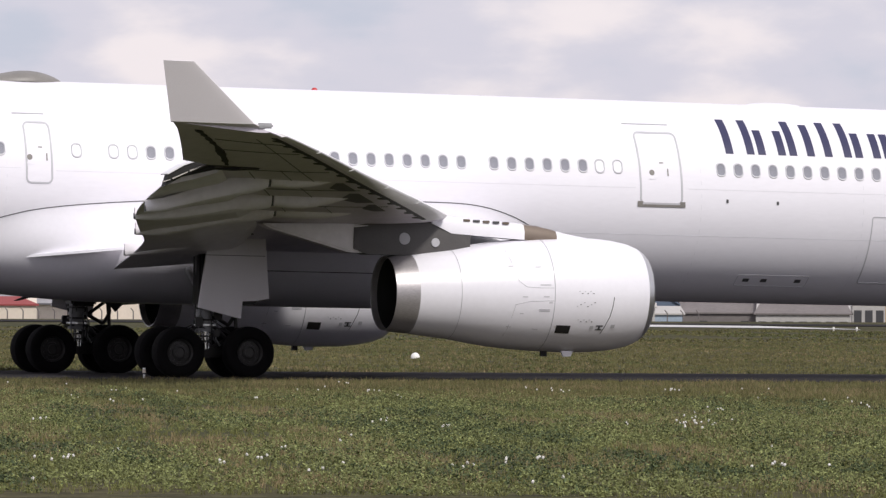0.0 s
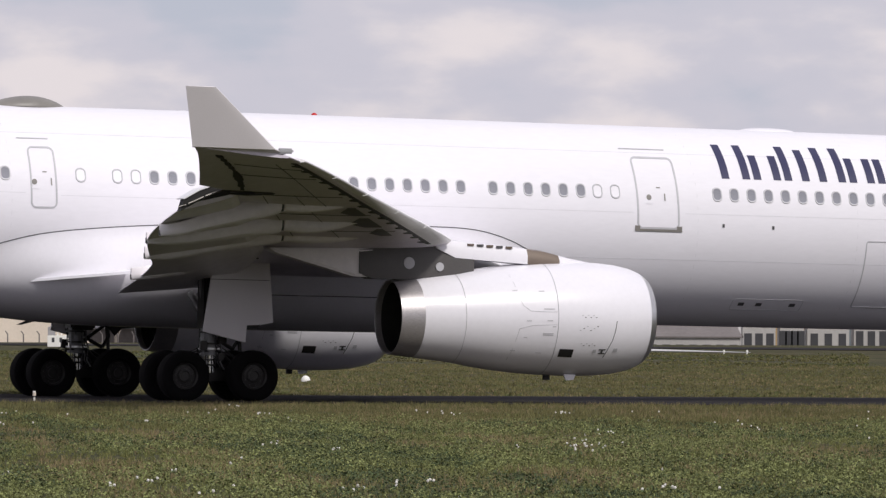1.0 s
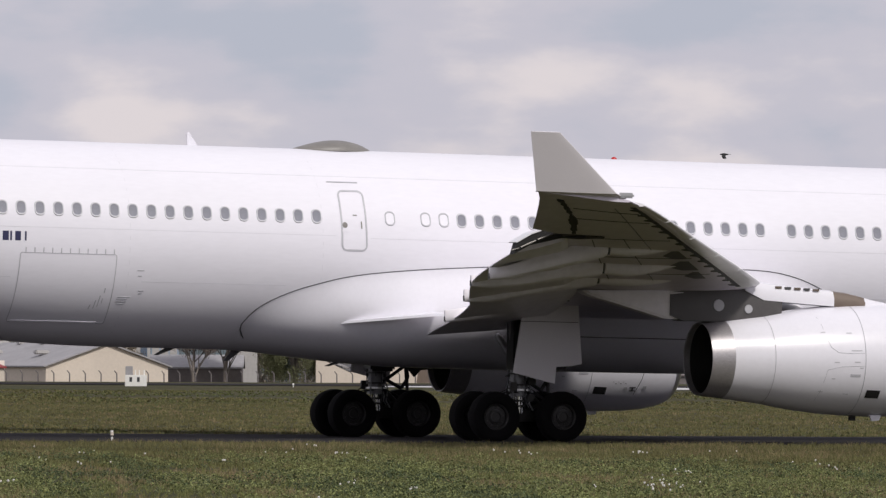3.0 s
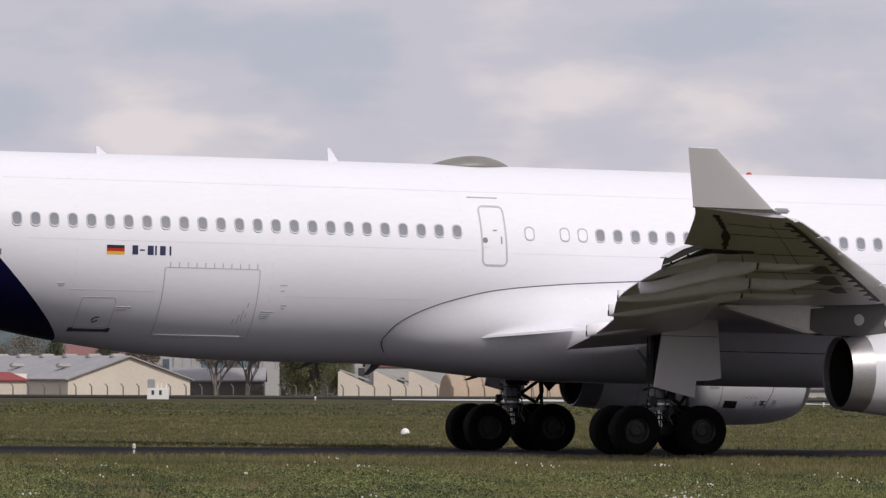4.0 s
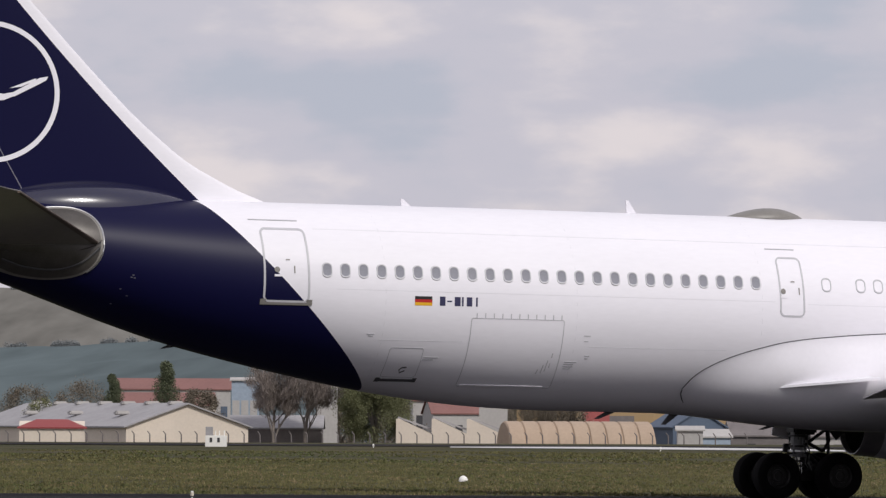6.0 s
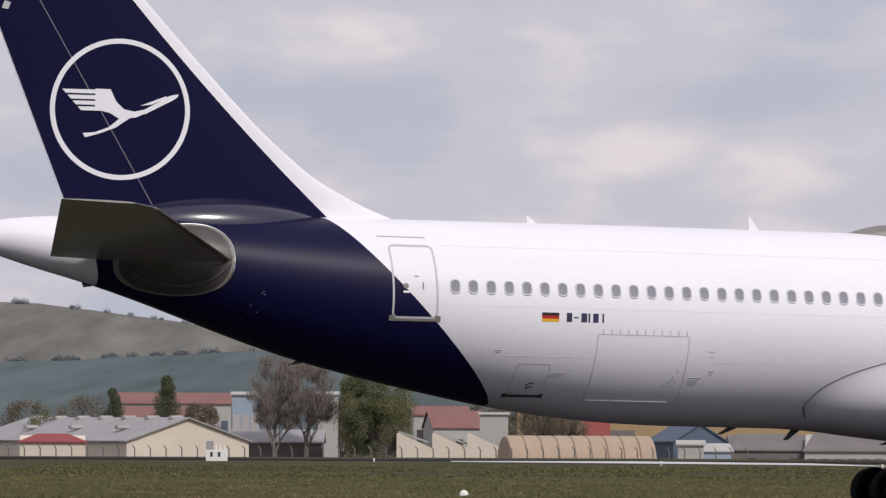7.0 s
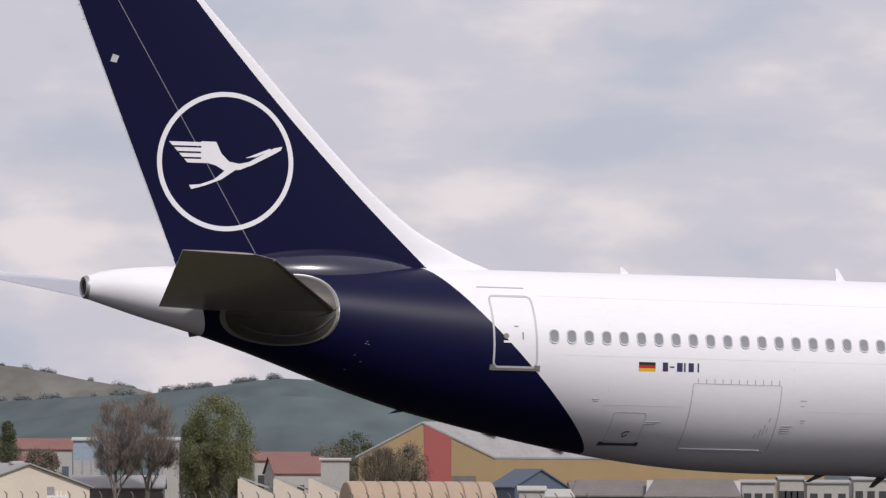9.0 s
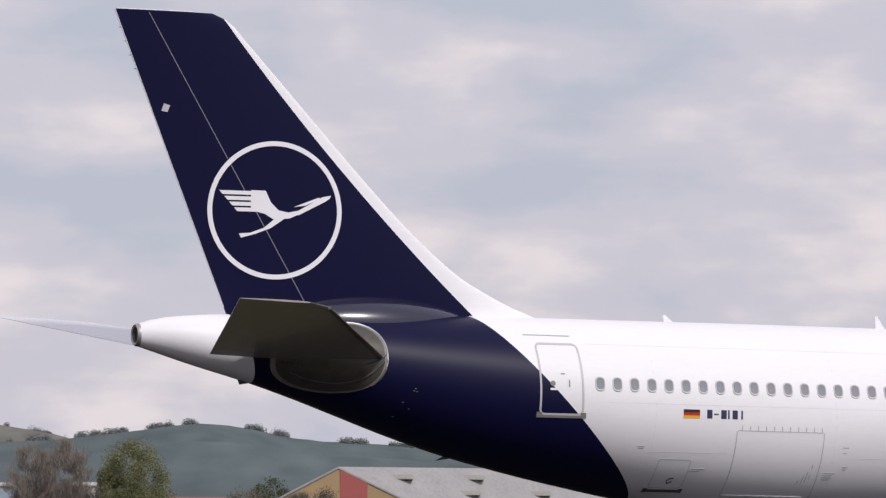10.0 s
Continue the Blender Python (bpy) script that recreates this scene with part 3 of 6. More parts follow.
                wd = (0.035 + 0.36 * math.sin(math.pi * min(1, 0.8 * u)) ** 0.7) if name[1] == "l" else 0.28 * (1 - 0.6 * u)
                half = [(wd * 0.72, 1.0), (wd * 0.93, 0.72), (wd, 0.46), (wd * 0.9, 0.2), (wd * 0.6, 0.05)]
                rows.append([V(x, side * (y + a), zb + h * b) for a, b in half + [(0, 0)] + [(-a, b) for a, b in half[::-1]]])
            c = part(name, loft(rows), M_CANOE, w, "long grey canoe fairing")
        x, zb = low[-1]
        b = bmesh.new()
        box(b, x - GEAR_X + 0.01, x - GEAR_X + 0.07, -side * y - 0.2, -side * y + 0.2, zb + 0.06, zb + 0.4)
        part("track_gap", b, M_SEAM, c, smooth=False)
        b = bmesh.new()
        box(b, low[0][0] - GEAR_X - 0.012, low[0][0] - GEAR_X + 0.02, -side * y - 0.035, -side * y + 0.035, low[0][1] + 0.02, low[0][1] + 0.16)
        part("tail_notch", b, M_SEAM, c, smooth=False)
    # open aileron joint under the outer wing
    rng = random.Random(41)
    rows = []
    for k in range(25):
        u = k / 24
        y, x = 21.7 + 5.75 * u, spline([(21.7, 1.05), (23.2, 0.42), (24.6, -0.22), (26.0, -0.95), (27.45, -1.75)], 21.7 + 5.75 * u)
        a = rng.uniform(0.03, 0.12) * (1.5 if 0.25 < u < 0.45 else 1)
        rows.append([under(y, x - a, 0.03), under(y, x + a * 0.7, 0.03), under(y, x + a * 0.7, -0.03), under(y, x - a, -0.03)])
    part("flap_joint", loft(rows), M_BLACK, w, "dark open joint under the wing", smooth=False)
    # black strips painting the shadow in the gap behind the slats, wider at the cut-outs of their tracks
    for a, b_ in ((10.2, 13.2), (13.3, 17.0), (17.1, 20.9), (21.0, 24.4), (24.5, 27.5)):
        rows = []
        for k in range(25):
            y = a + (b_ - a) * k / 24
            le, te, zle, th, dr = wing_at(y)
            c0 = 0.062 * (le - te)
            wide = 0.10 + 0.05 * rng.random() + (0.16 if k % 8 in (3, 4) else 0)
            rows.append([under(y, le - c0, 0.014), under(y, le - c0 - wide, 0.014), under(y, le - c0 - wide, -0.03), under(y, le - c0, -0.03)])
        part("slat_gap_shade", loft(rows), M_BLACK, w, "gap behind the slat, its shade painted black", smooth=False)
    # dark grey patches and fine seams on the lower skin
    for y0, y1, u0, u1 in ((14.2, 16.4, 0.16, 0.30), (16.9, 18.7, 0.15, 0.27), (12.2, 13.8, 0.17, 0.26)):
        rows = []
        for k in range(9):
            y = y0 + (y1 - y0) * k / 8
            le, te = wing_at(y)[:2]
            e = u1 - (u1 - u0) * abs(k - 3) / 6 * 0.8
            rows.append([under(y, le - u * (le - te), 0.008) for u in (u0, (u0 + e) / 2, e)])
        part("lower_patch", loft(rows, False, False, closed=False), M_GREY, w, "dark grey patch on the lower wing")
    for u0, y0, y1 in ((0.62, 10.5, 20.5), (0.42, 11, 21), (0.30, 19, 27)):
        b = bmesh.new()
        pipe(b, [under(y0 + (y1 - y0) * k / 12, wing_at(y0 + (y1 - y0) * k / 12)[0] - u0 * (wing_at(y0 + (y1 - y0) * k / 12)[0] - wing_at(y0 + (y1 - y0) * k / 12)[1]), 0.004) for k in range(13)], 0.014, 4)
        part("seam", b, M_SEAM, w)
    for y in (13.2, 17.0, 20.9, 24.4, 26.2):
        le, te = wing_at(y)[:2]
        b = bmesh.new()
        pipe(b, [under(y, le - u * (le - te), 0.004) for u in (0.13, 0.25, 0.4, 0.55, 0.7)], 0.012, 4)
        part("seam", b, M_SEAM, w)
    # winglet
    rows = []
    for u in [k / 8 for k in range(9)]:
        y = 28.45 + 0.6 * u
        z = 6.10 + 1.39 * u
        te, le = -2.81 - 0.42 * u, -0.72 - 1.76 * u
        th = 0.17 - 0.1 * u
        ring = airfoil(le, te, 0, 0, th, 0)
        if not rows:
            rows.append([V(a, side * (28.22 - c * 0.3), 6.0 + c * 0.95) for a, b, c in airfoil(-0.36, -2.72, 0, 0, 0.2, 0.1)])
        rows.append([V(a, side * (y - c * 0.9), z + c * 0.4) for a, b, c in ring])
    part("winglet", loft(rows), M_WINGLET, w, "light grey upturned wingtip fin")
    bm = bmesh.new()
    box(bm, -0.62 - 6.5, -0.22 - 6.5, -side * 28.3 - 0.07, -side * 28.3 + 0.07, 6.0, 6.13, 0.04)
    part("wingtip_lamp", bm, M_BARE, w, "clear wingtip lamp housing")
    return w


wings = {s: wing(s) for s in (1, -1)}


def engine(side):
    zc, yc = 2.39, side * 9.37
    prof = [(9.98, 0.99), (10.2, 1.02), (10.62, 1.06), (11.2, 1.13), (11.8, 1.2), (12.4, 1.31), (12.94, 1.39), (13.5, 1.45), (14.2, 1.5), (15.1, 1.535), (15.9, 1.52), (16.4, 1.475), (16.85, 1.385), (17.1, 1.29)]
    n = 64

    def ring(x, r):
        return [V(x, yc + r * math.sin(a * math.tau / n), zc + (x - 13.5) * 0.012 + r * math.cos(a * math.tau / n)) for a in range(n)]
    cowl = part("engine", loft([ring(x, r) for x, r in prof[2:]], False, False), M_WHITE, plane, "large white engine nacelle")
    part("inlet_lip", loft([ring(x, r) for x, r in ((17.1, 1.29), (17.24, 1.21), (17.33, 1.12), (17.34, 1.06), (17.24, 1.0), (16.9, 0.97), (16.2, 1.05))], False, False), M_BARE, cowl, "polished metal inlet lip")
    bm = bmesh.new()
    tube(bm, V(16.3, yc, zc + 0.03), V(16.2, yc, zc + 0.03), 1.1, 1.1, 40)
    part("fan", bm, M_GREY, cowl)
    part("exhaust_nozzle", loft([ring(x, r) for x, r in ((10.63, 1.062), (10.2, 1.02), (9.98, 0.985), (9.99, 0.96), (10.3, 0.95), (11.2, 0.93), (12.2, 0.9))], False, False), M_NOZZLE, cowl, "bare metal exhaust nozzle ring")
    part("exhaust_bore", loft([ring(x, r) for x, r in ((10.16, 0.952), (11.0, 0.93), (12.15, 0.88), (12.2, 0.1))], False, True), M_BLACK, cowl, "soot-black exhaust bore")
    # cowl seams
    for x, rr in ((11.75, 1.197), (14.28, 1.508)):
        a0, a1 = (0.06, 0.94)
        bm = bmesh.new()
        pts = []
        for k in range(33):
            a = (a0 + (a1 - a0) * k / 32) * math.pi
            pts.append(V(x, yc + (rr + 0.001) * math.sin(a), zc + (x - 13.5) * 0.012 + (rr + 0.001) * math.cos(a)))
        pipe(bm, pts, 0.008, 4)
        part("seam", bm, M_LINE, cowl)

    def cowl_r(x):
        return spline(prof, x)

    def cowl_patch(x0, x1, a0, a1, off=0.006):
        b = bmesh.new()
        g = [[b.verts.new(V(x0 + (x1 - x0) * i / 3, yc + (cowl_r(x0 + (x1 - x0) * i / 3) + off) * math.sin(radians(a0 + (a1 - a0) * j / 4)), zc + (x0 - 13.5) * 0.012 + (cowl_r(x0 + (x1 - x0) * i / 3) + off) * math.cos(radians(a0 + (a1 - a0) * j / 4)))) for j in range(5)] for i in range(4)]
        for i in range(3):
            for j in range(4):
                b.faces.new((g[i][j], g[i][j + 1], g[i + 1][j + 1], g[i + 1][j]))
        return b
    part("vent_grille", cowl_patch(14.42, 14.82, 122, 132), M_BLACK, cowl, "black square vent")
    for x0, x1, a0, a1 in ((15.55, 15.75, 121.5, 123), (15.55, 15.75, 126, 127.5), (15.62, 15.68, 121.5, 127.5)):
        part("placard", cowl_patch(x0, x1, a0, a1), M_SEAM, cowl)
    part("placard", cowl_patch(15.98, 16.1, 121, 125), M_LINE, cowl)
    part("placard", cowl_patch(15.38, 15.48, 122, 126), M_LINE, cowl)
    for k in range(6):
        for x, a in ((14.95 + 0.08 * k, 86 + (k % 2) * 2), (14.9 + 0.1 * k, 101 - (k % 3) * 2), (14.98 + 0.08 * k, 115 + (k % 2) * 2)):
            part("rivet_plate", cowl_patch(x, x + 0.04, a, a + 0.8), M_SEAM if k % 2 else M_LINE, cowl)
    for x, z, l in ((13.87, 2.66, 0.3), (13.38, 2.34, 0.14), (13.96, 2.35, 0.16), (13.86, 2.01, 0.3), (13.86, 1.97, 0.3), (13.34, 1.9, 0.1), (13.04, 1.55, 0.14), (13.76, 1.49, 0.16), (13.78, 3.13, 0.16), (13.05, 3.14, 0.14), (14.12, 2.19, 0.1)):
        a = math.degrees(math.acos(max(-1, min(1, (z - zc) / cowl_r(x)))))
        part("placard", cowl_patch(x, x + l, a, a + 0.9), M_LINE, cowl)
    bm = bmesh.new()
    pipe(bm, [V(x, yc + (cowl_r(x) + 0.002) * math.sin(radians(a)), zc + (x - 13.5) * 0.012 + (cowl_r(x) + 0.002) * math.cos(radians(a))) for x, a in ((15.98, 92), (15.95, 102), (15.9, 112), (15.8, 124), (15.74, 132))], 0.011, 4)
    part("seam", bm, M_SEAM, cowl, "dark latch seam")
    bm = bmesh.new()
    pipe(bm, [V(x, yc + (cowl_r(x) + 0.002) * math.sin(radians(a)), zc + (x - 13.5) * 0.012 + (cowl_r(x) + 0.002) * math.cos(radians(a))) for x, a in ((13.1, 35), (13.15, 50), (13.2, 66), (13.3, 76), (13.5, 82), (13.9, 83), (14.25, 83))], 0.006, 4)
    part("seam", bm, M_LINE, cowl)
    bm = bmesh.new()
    pipe(bm, [V(x, yc + (cowl_r(x) + 0.002) * math.sin(radians(a)), zc + (x - 13.5) * 0.012 + (cowl_r(x) + 0.002) * math.cos(radians(a))) for x, a in ((14.25, 96), (13.6, 97), (13.2, 101), (13.15, 112), (13.1, 128), (13.05, 142))], 0.006, 4)
    part("seam", bm, M_LINE, cowl)
    bm = bmesh.new()
    prism(bm, [(14.9 - 6.5, 0.92), (15.25 - 6.5, 0.92), (15.2 - 6.5, 0.78), (14.98 - 6.5, 0.76)], 1, -side * 9.8 - 0.03, -side * 9.8 + 0.03)
    part("drain_mast", bm, M_WHITE, cowl, smooth=False)
    bm = bmesh.new()
    box(bm, 14.45 - 6.5, 14.62 - 6.5, -side * 9.5 - 0.05, -side * 9.5 + 0.05, 0.76, 0.95)
    part("drain_mast", bm, M_BLACK, cowl, smooth=False)
    # pylon
    pyl = part("pylon", loft([[V(x, yc + w * s * side, z) for w, z in ((0.0, zt), (0.26, zt - 0.03), (0.33, (zt + zb) / 2), (0.3, zb), (0.0, zb)) for s in (1,)] + [V(x, yc - w * side, z) for w, z in ((0.3, zb), (0.33, (zt + zb) / 2), (0.26, zt - 0.03))] for x, zt, zb in ((9.0, 4.15, 3.5), (9.4, 4.2, 3.36), (10.7, 4.3, 3.36), (11.6, 4.36, 3.5), (12.3, 4.36, 3.6))]), M_GREY, plane, "dark grey engine pylon")
    part("pylon_cover", loft([[V(x, yc + w * side, z) for w, z in ((0.0, zt), (0.25, zt - 0.04), (0.345, (zt + zb) / 2), (0.345, zb), (-0.345, zb), (-0.345, (zt + zb) / 2), (-0.25, zt - 0.04))] for x, zt, zb in ((11.2, 4.52, 4.22), (11.75, 4.46, 3.97), (12.6, 4.38, 3.92), (13.84, 4.29, 3.85))]), M_WHITE, pyl, "white pylon fairing")
    part("pylon_panel", loft([[V(x, yc + w * side, z) for w, z in ((0.0, zt), (0.22, zt - 0.04), (0.33, (zt + zb) / 2), (0.33, zb), (-0.33, zb), (-0.33, (zt + zb) / 2), (-0.22, zt - 0.04))] for x, zt, zb in ((13.845, 4.28, 3.85), (14.3, 4.24, 3.82), (14.78, 4.14, 3.8))]), M_BROWN, pyl, "brown heat-stained panel")
    part("pylon_nose", loft([[V(x, yc + w * k * side, z) for w, z in ((0.0, zt), (0.2, zt - 0.03), (0.3, zb), (-0.3, zb), (-0.2, zt - 0.03))] for x, zt, zb, k in ((14.785, 4.13, 3.8, 1), (15.2, 4.04, 3.8, 0.8), (15.8, 3.94, 3.8, 0.3))]), M_WHITE, pyl)
    for x, z, r in ((10.42, 3.8, 0.16), (11.3, 3.72, 0.12)):
        bm = bmesh.new()
        tube(bm, V(x, yc + side * 0.30, z), V(x, yc + side * 0.345, z), r, r * 0.96, 24)
        part("access_cover", bm, M_LINE, pyl, "pale round access cover")
    bm = bmesh.new()
    prism(bm, [(9.45 - 6.5, 4.18), (9.45 - 6.5, 3.40), (8.9 - 6.5, 3.40), (6.7 - 6.5, 3.98), (6.4 - 6.5, 4.12)], 1, -yc - 0.27, -yc + 0.27)
    bmesh.ops.bevel(bm, geom=bm.edges[:], offset=0.05, segments=2, affect="EDGES")
    part("pylon_tail", bm, M_CANOE, pyl, "light grey pylon tail fairing")
    for k in range(5):
        bm = bmesh.new()
        box(bm, 12.1 + 0.28 * k - 6.5, 12.28 + 0.28 * k - 6.5, -yc - side * 0.3 - 0.02, -yc - side * 0.3 + 0.02, 4.3 - 0.012 * k, 4.36 - 0.012 * k)
        part("vent_slot", bm, M_SEAM if k % 2 else M_BROWN, pyl, smooth=False)


for s in (1, -1):
    engine(s)


# fin, rudder, tailplane
def fin():
    FLE = [(7.5, -11.4), (7.94, -12.22), (8.2, -12.95), (8.57, -13.76), (8.99, -14.56), (9.63, -15.42), (10.4, -16.33), (12.08, -18.04), (13.92, -19.82), (15.6, -21.46), (15.95, -21.82), (16.15, -22.3)]
    FTE = [(7.4, -21.55), (7.86, -21.73), (16.16, -25.21)]
    FTK = [(7.4, 0.62), (8.0, 0.6), (10, 0.5), (16.15, 0.26)]
    zs = [7.4, 7.7, 7.94, 8.07, 8.2, 8.38, 8.57, 8.8, 9.0, 9.3, 9.63, 10, 10.4, 11.2, 12.1, 13, 13.9, 14.8, 15.5, 15.8, 16.0, 16.1, 16.15]
    rings = []
    for z in zs:
        le, te, th = spline(FLE, z), -21.73 - (z - 7.86) * 3.48 / 8.3, spline(FTK, z)
        c = le - te
        ring = []
        n = 18
        half = []
        for k in range(n + 1):
            u = 0.5 * (1 - math.cos(math.pi * k / n))
            half.append((le - c * u, th * (1.1 * math.sqrt(u) - 0.2 * u - 0.86 * u * u) * 0.62 + 0.012))
        ring = [V(a, b, z) for a, b in half[::-1]] + [V(a, -b, z) for a, b in half[1:]]
        rings.append(ring)
    f = part("tail_fin", loft(rings), M_FIN, plane, "tall swept dark blue tail fin with a white leading edge")

    def fin_y(x, z):
        le, te, th = spline(FLE, z), -21.73 - (z - 7.86) * 3.48 / 8.3, spline(FTK, z)
        u = max(0, min(1, (le - x) / (le - te)))
        return th * (1.1 * math.sqrt(u) - 0.2 * u - 0.86 * u * u) * 0.62 + 0.012

    def flat(name, polys, mat, label, off):
        """Thin shapes lying on the fin's starboard face; polys of (x, z)."""
        bm = bmesh.new()
        for poly in polys:
            a = [bm.verts.new(V(x, fin_y(x, z) + off, z)) for x, z in poly]
            b = [bm.verts.new(V(x, fin_y(x, z) - 0.01, z)) for x, z in poly]
            bm.faces.new(a)
            for i in range(len(poly)):
                j = (i + 1) % len(poly)
                bm.faces.new((a[i], b[i], b[j], a[j]))
        bmesh.ops.remove_doubles(bm, verts=bm.verts, dist=0.001)
        return part(name, bm, mat, f, label, smooth=False)
    rud = [(-19.35 + (z - 8.1) * (-24.24 + 19.35) / 8.03, z) for z in [8.1 + 0.5 * k for k in range(17)]]
    flat("rudder_hinge_line", [[(a[0] - 0.013, a[1]), (a[0] + 0.013, a[1]), (b[0] + 0.013, b[1]), (b[0] - 0.013, b[1])] for a, b in zip(rud, rud[1:])], M_HINGE, "thin rudder hinge line", 0.006)
    cx, cz, ro, ri = -20.34, 10.71, 2.01, 1.87
    quads = []
    for k in range(72):
        a, b = k * math.tau / 72, (k + 1) * math.tau / 72
        quads.append([(cx + ro * math.cos(a), cz + ro * 0.965 * math.sin(a)), (cx + ro * math.cos(b), cz + ro * 0.965 * math.sin(b)), (cx + ri * math.cos(b), cz + ri * 0.965 * math.sin(b)), (cx + ri * math.cos(a), cz + ri * 0.965 * math.sin(a))])
    flat("ring_emblem", quads, M_WHITE, "white ring emblem with a stylised wing", 0.012)
    S = 3.98 / 240

    def em(pts):
        return [(cx + (u - 276) * S * 1.0, cz - (v - 231) * S * 0.985) for u, v in pts]
    bars = []
    for k in range(4):
        u0, v0 = 175 + 9 * k, 200 + 9.5 * k
        bars.append([(u0, v0), (u0 + 62 - 3 * k, v0 - 0.5), (u0 + 66 - 3 * k, v0 + 6), (u0 + 6, v0 + 6.5)])
    curve_up = [(232, 198), (258, 198), (268, 218), (282, 231), (300, 234), (318, 230)]
    curve_lo = [(232, 232), (258, 238), (274, 247), (284, 246), (302, 244), (320, 236)]
    web = [[curve_up[i], curve_up[i + 1], curve_lo[i + 1], curve_lo[i]] for i in range(5)]
    neck = [[(316, 231), (362, 205), (366, 213), (318, 238)], [(362, 205), (377, 202), (374, 208), (366, 213)], [(310, 224), (355, 206), (357, 209), (330, 221)]]
    tail = [[(274, 247), (300, 240), (268, 262), (256, 262)], [(256, 262), (268, 262), (240, 273), (232, 271)], [(232, 271), (240, 273), (216, 280), (212, 273)]]
    for q in bars + neck + tail:
        flat("emblem_bar", [em(q)], M_WHITE, "white emblem bar", 0.016)
    flat("wing_emblem", [em(q) for q in web], M_WHITE, "white stylised wing shape", 0.016)
    flat("light_panel", [[(-23.78, 13.36), (-23.6, 13.33), (-23.53, 13.52), (-23.71, 13.57)]], M_LINE, "small pale panel", 0.014)
    rows = []
    for k in range(15):
        u = k / 14
        x = -20.2 + 6.0 * u
        q = max(0.04, math.sin(math.pi * u)) ** 0.6
        rows.append([V(x, 0.95 * q * math.cos(a), 7.62 + (0.12 + 0.66 * q) * math.sin(a) ** 1.15) for a in [math.pi * i / 16 for i in range(17)]])
    part("root_fillet", loft(rows, True, True), M_NAVY, f, "smooth dark blue fillet at the fin root")
    for name, pts, r in (("trailing_edge", [(-21.73 - (z - 7.86) * 3.48 / 8.3, z) for z in [7.95 + 0.41 * k for k in range(21)]], 0.022), ("tip_edge", [(-25.15, 16.16), (-24.0, 16.17), (-22.9, 16.17)], 0.016)):
        bm = bmesh.new()
        pipe(bm, [V(x, 0, z) for x, z in pts], r, 6)
        part(name, bm, M_WHITE, f, "thin white edge of the fin")
    for k in range(4):
        z = 14.5 + 0.38 * k
        bm = bmesh.new()
        x = -21.73 - (z - 7.86) * 3.48 / 8.3
        tube(bm, V(x, 0, z), V(x - 0.09, 0, z - 0.005), 0.012, 0.008, 6)
        part("static_wick", bm, M_BLACK, f)
    return f


fin()


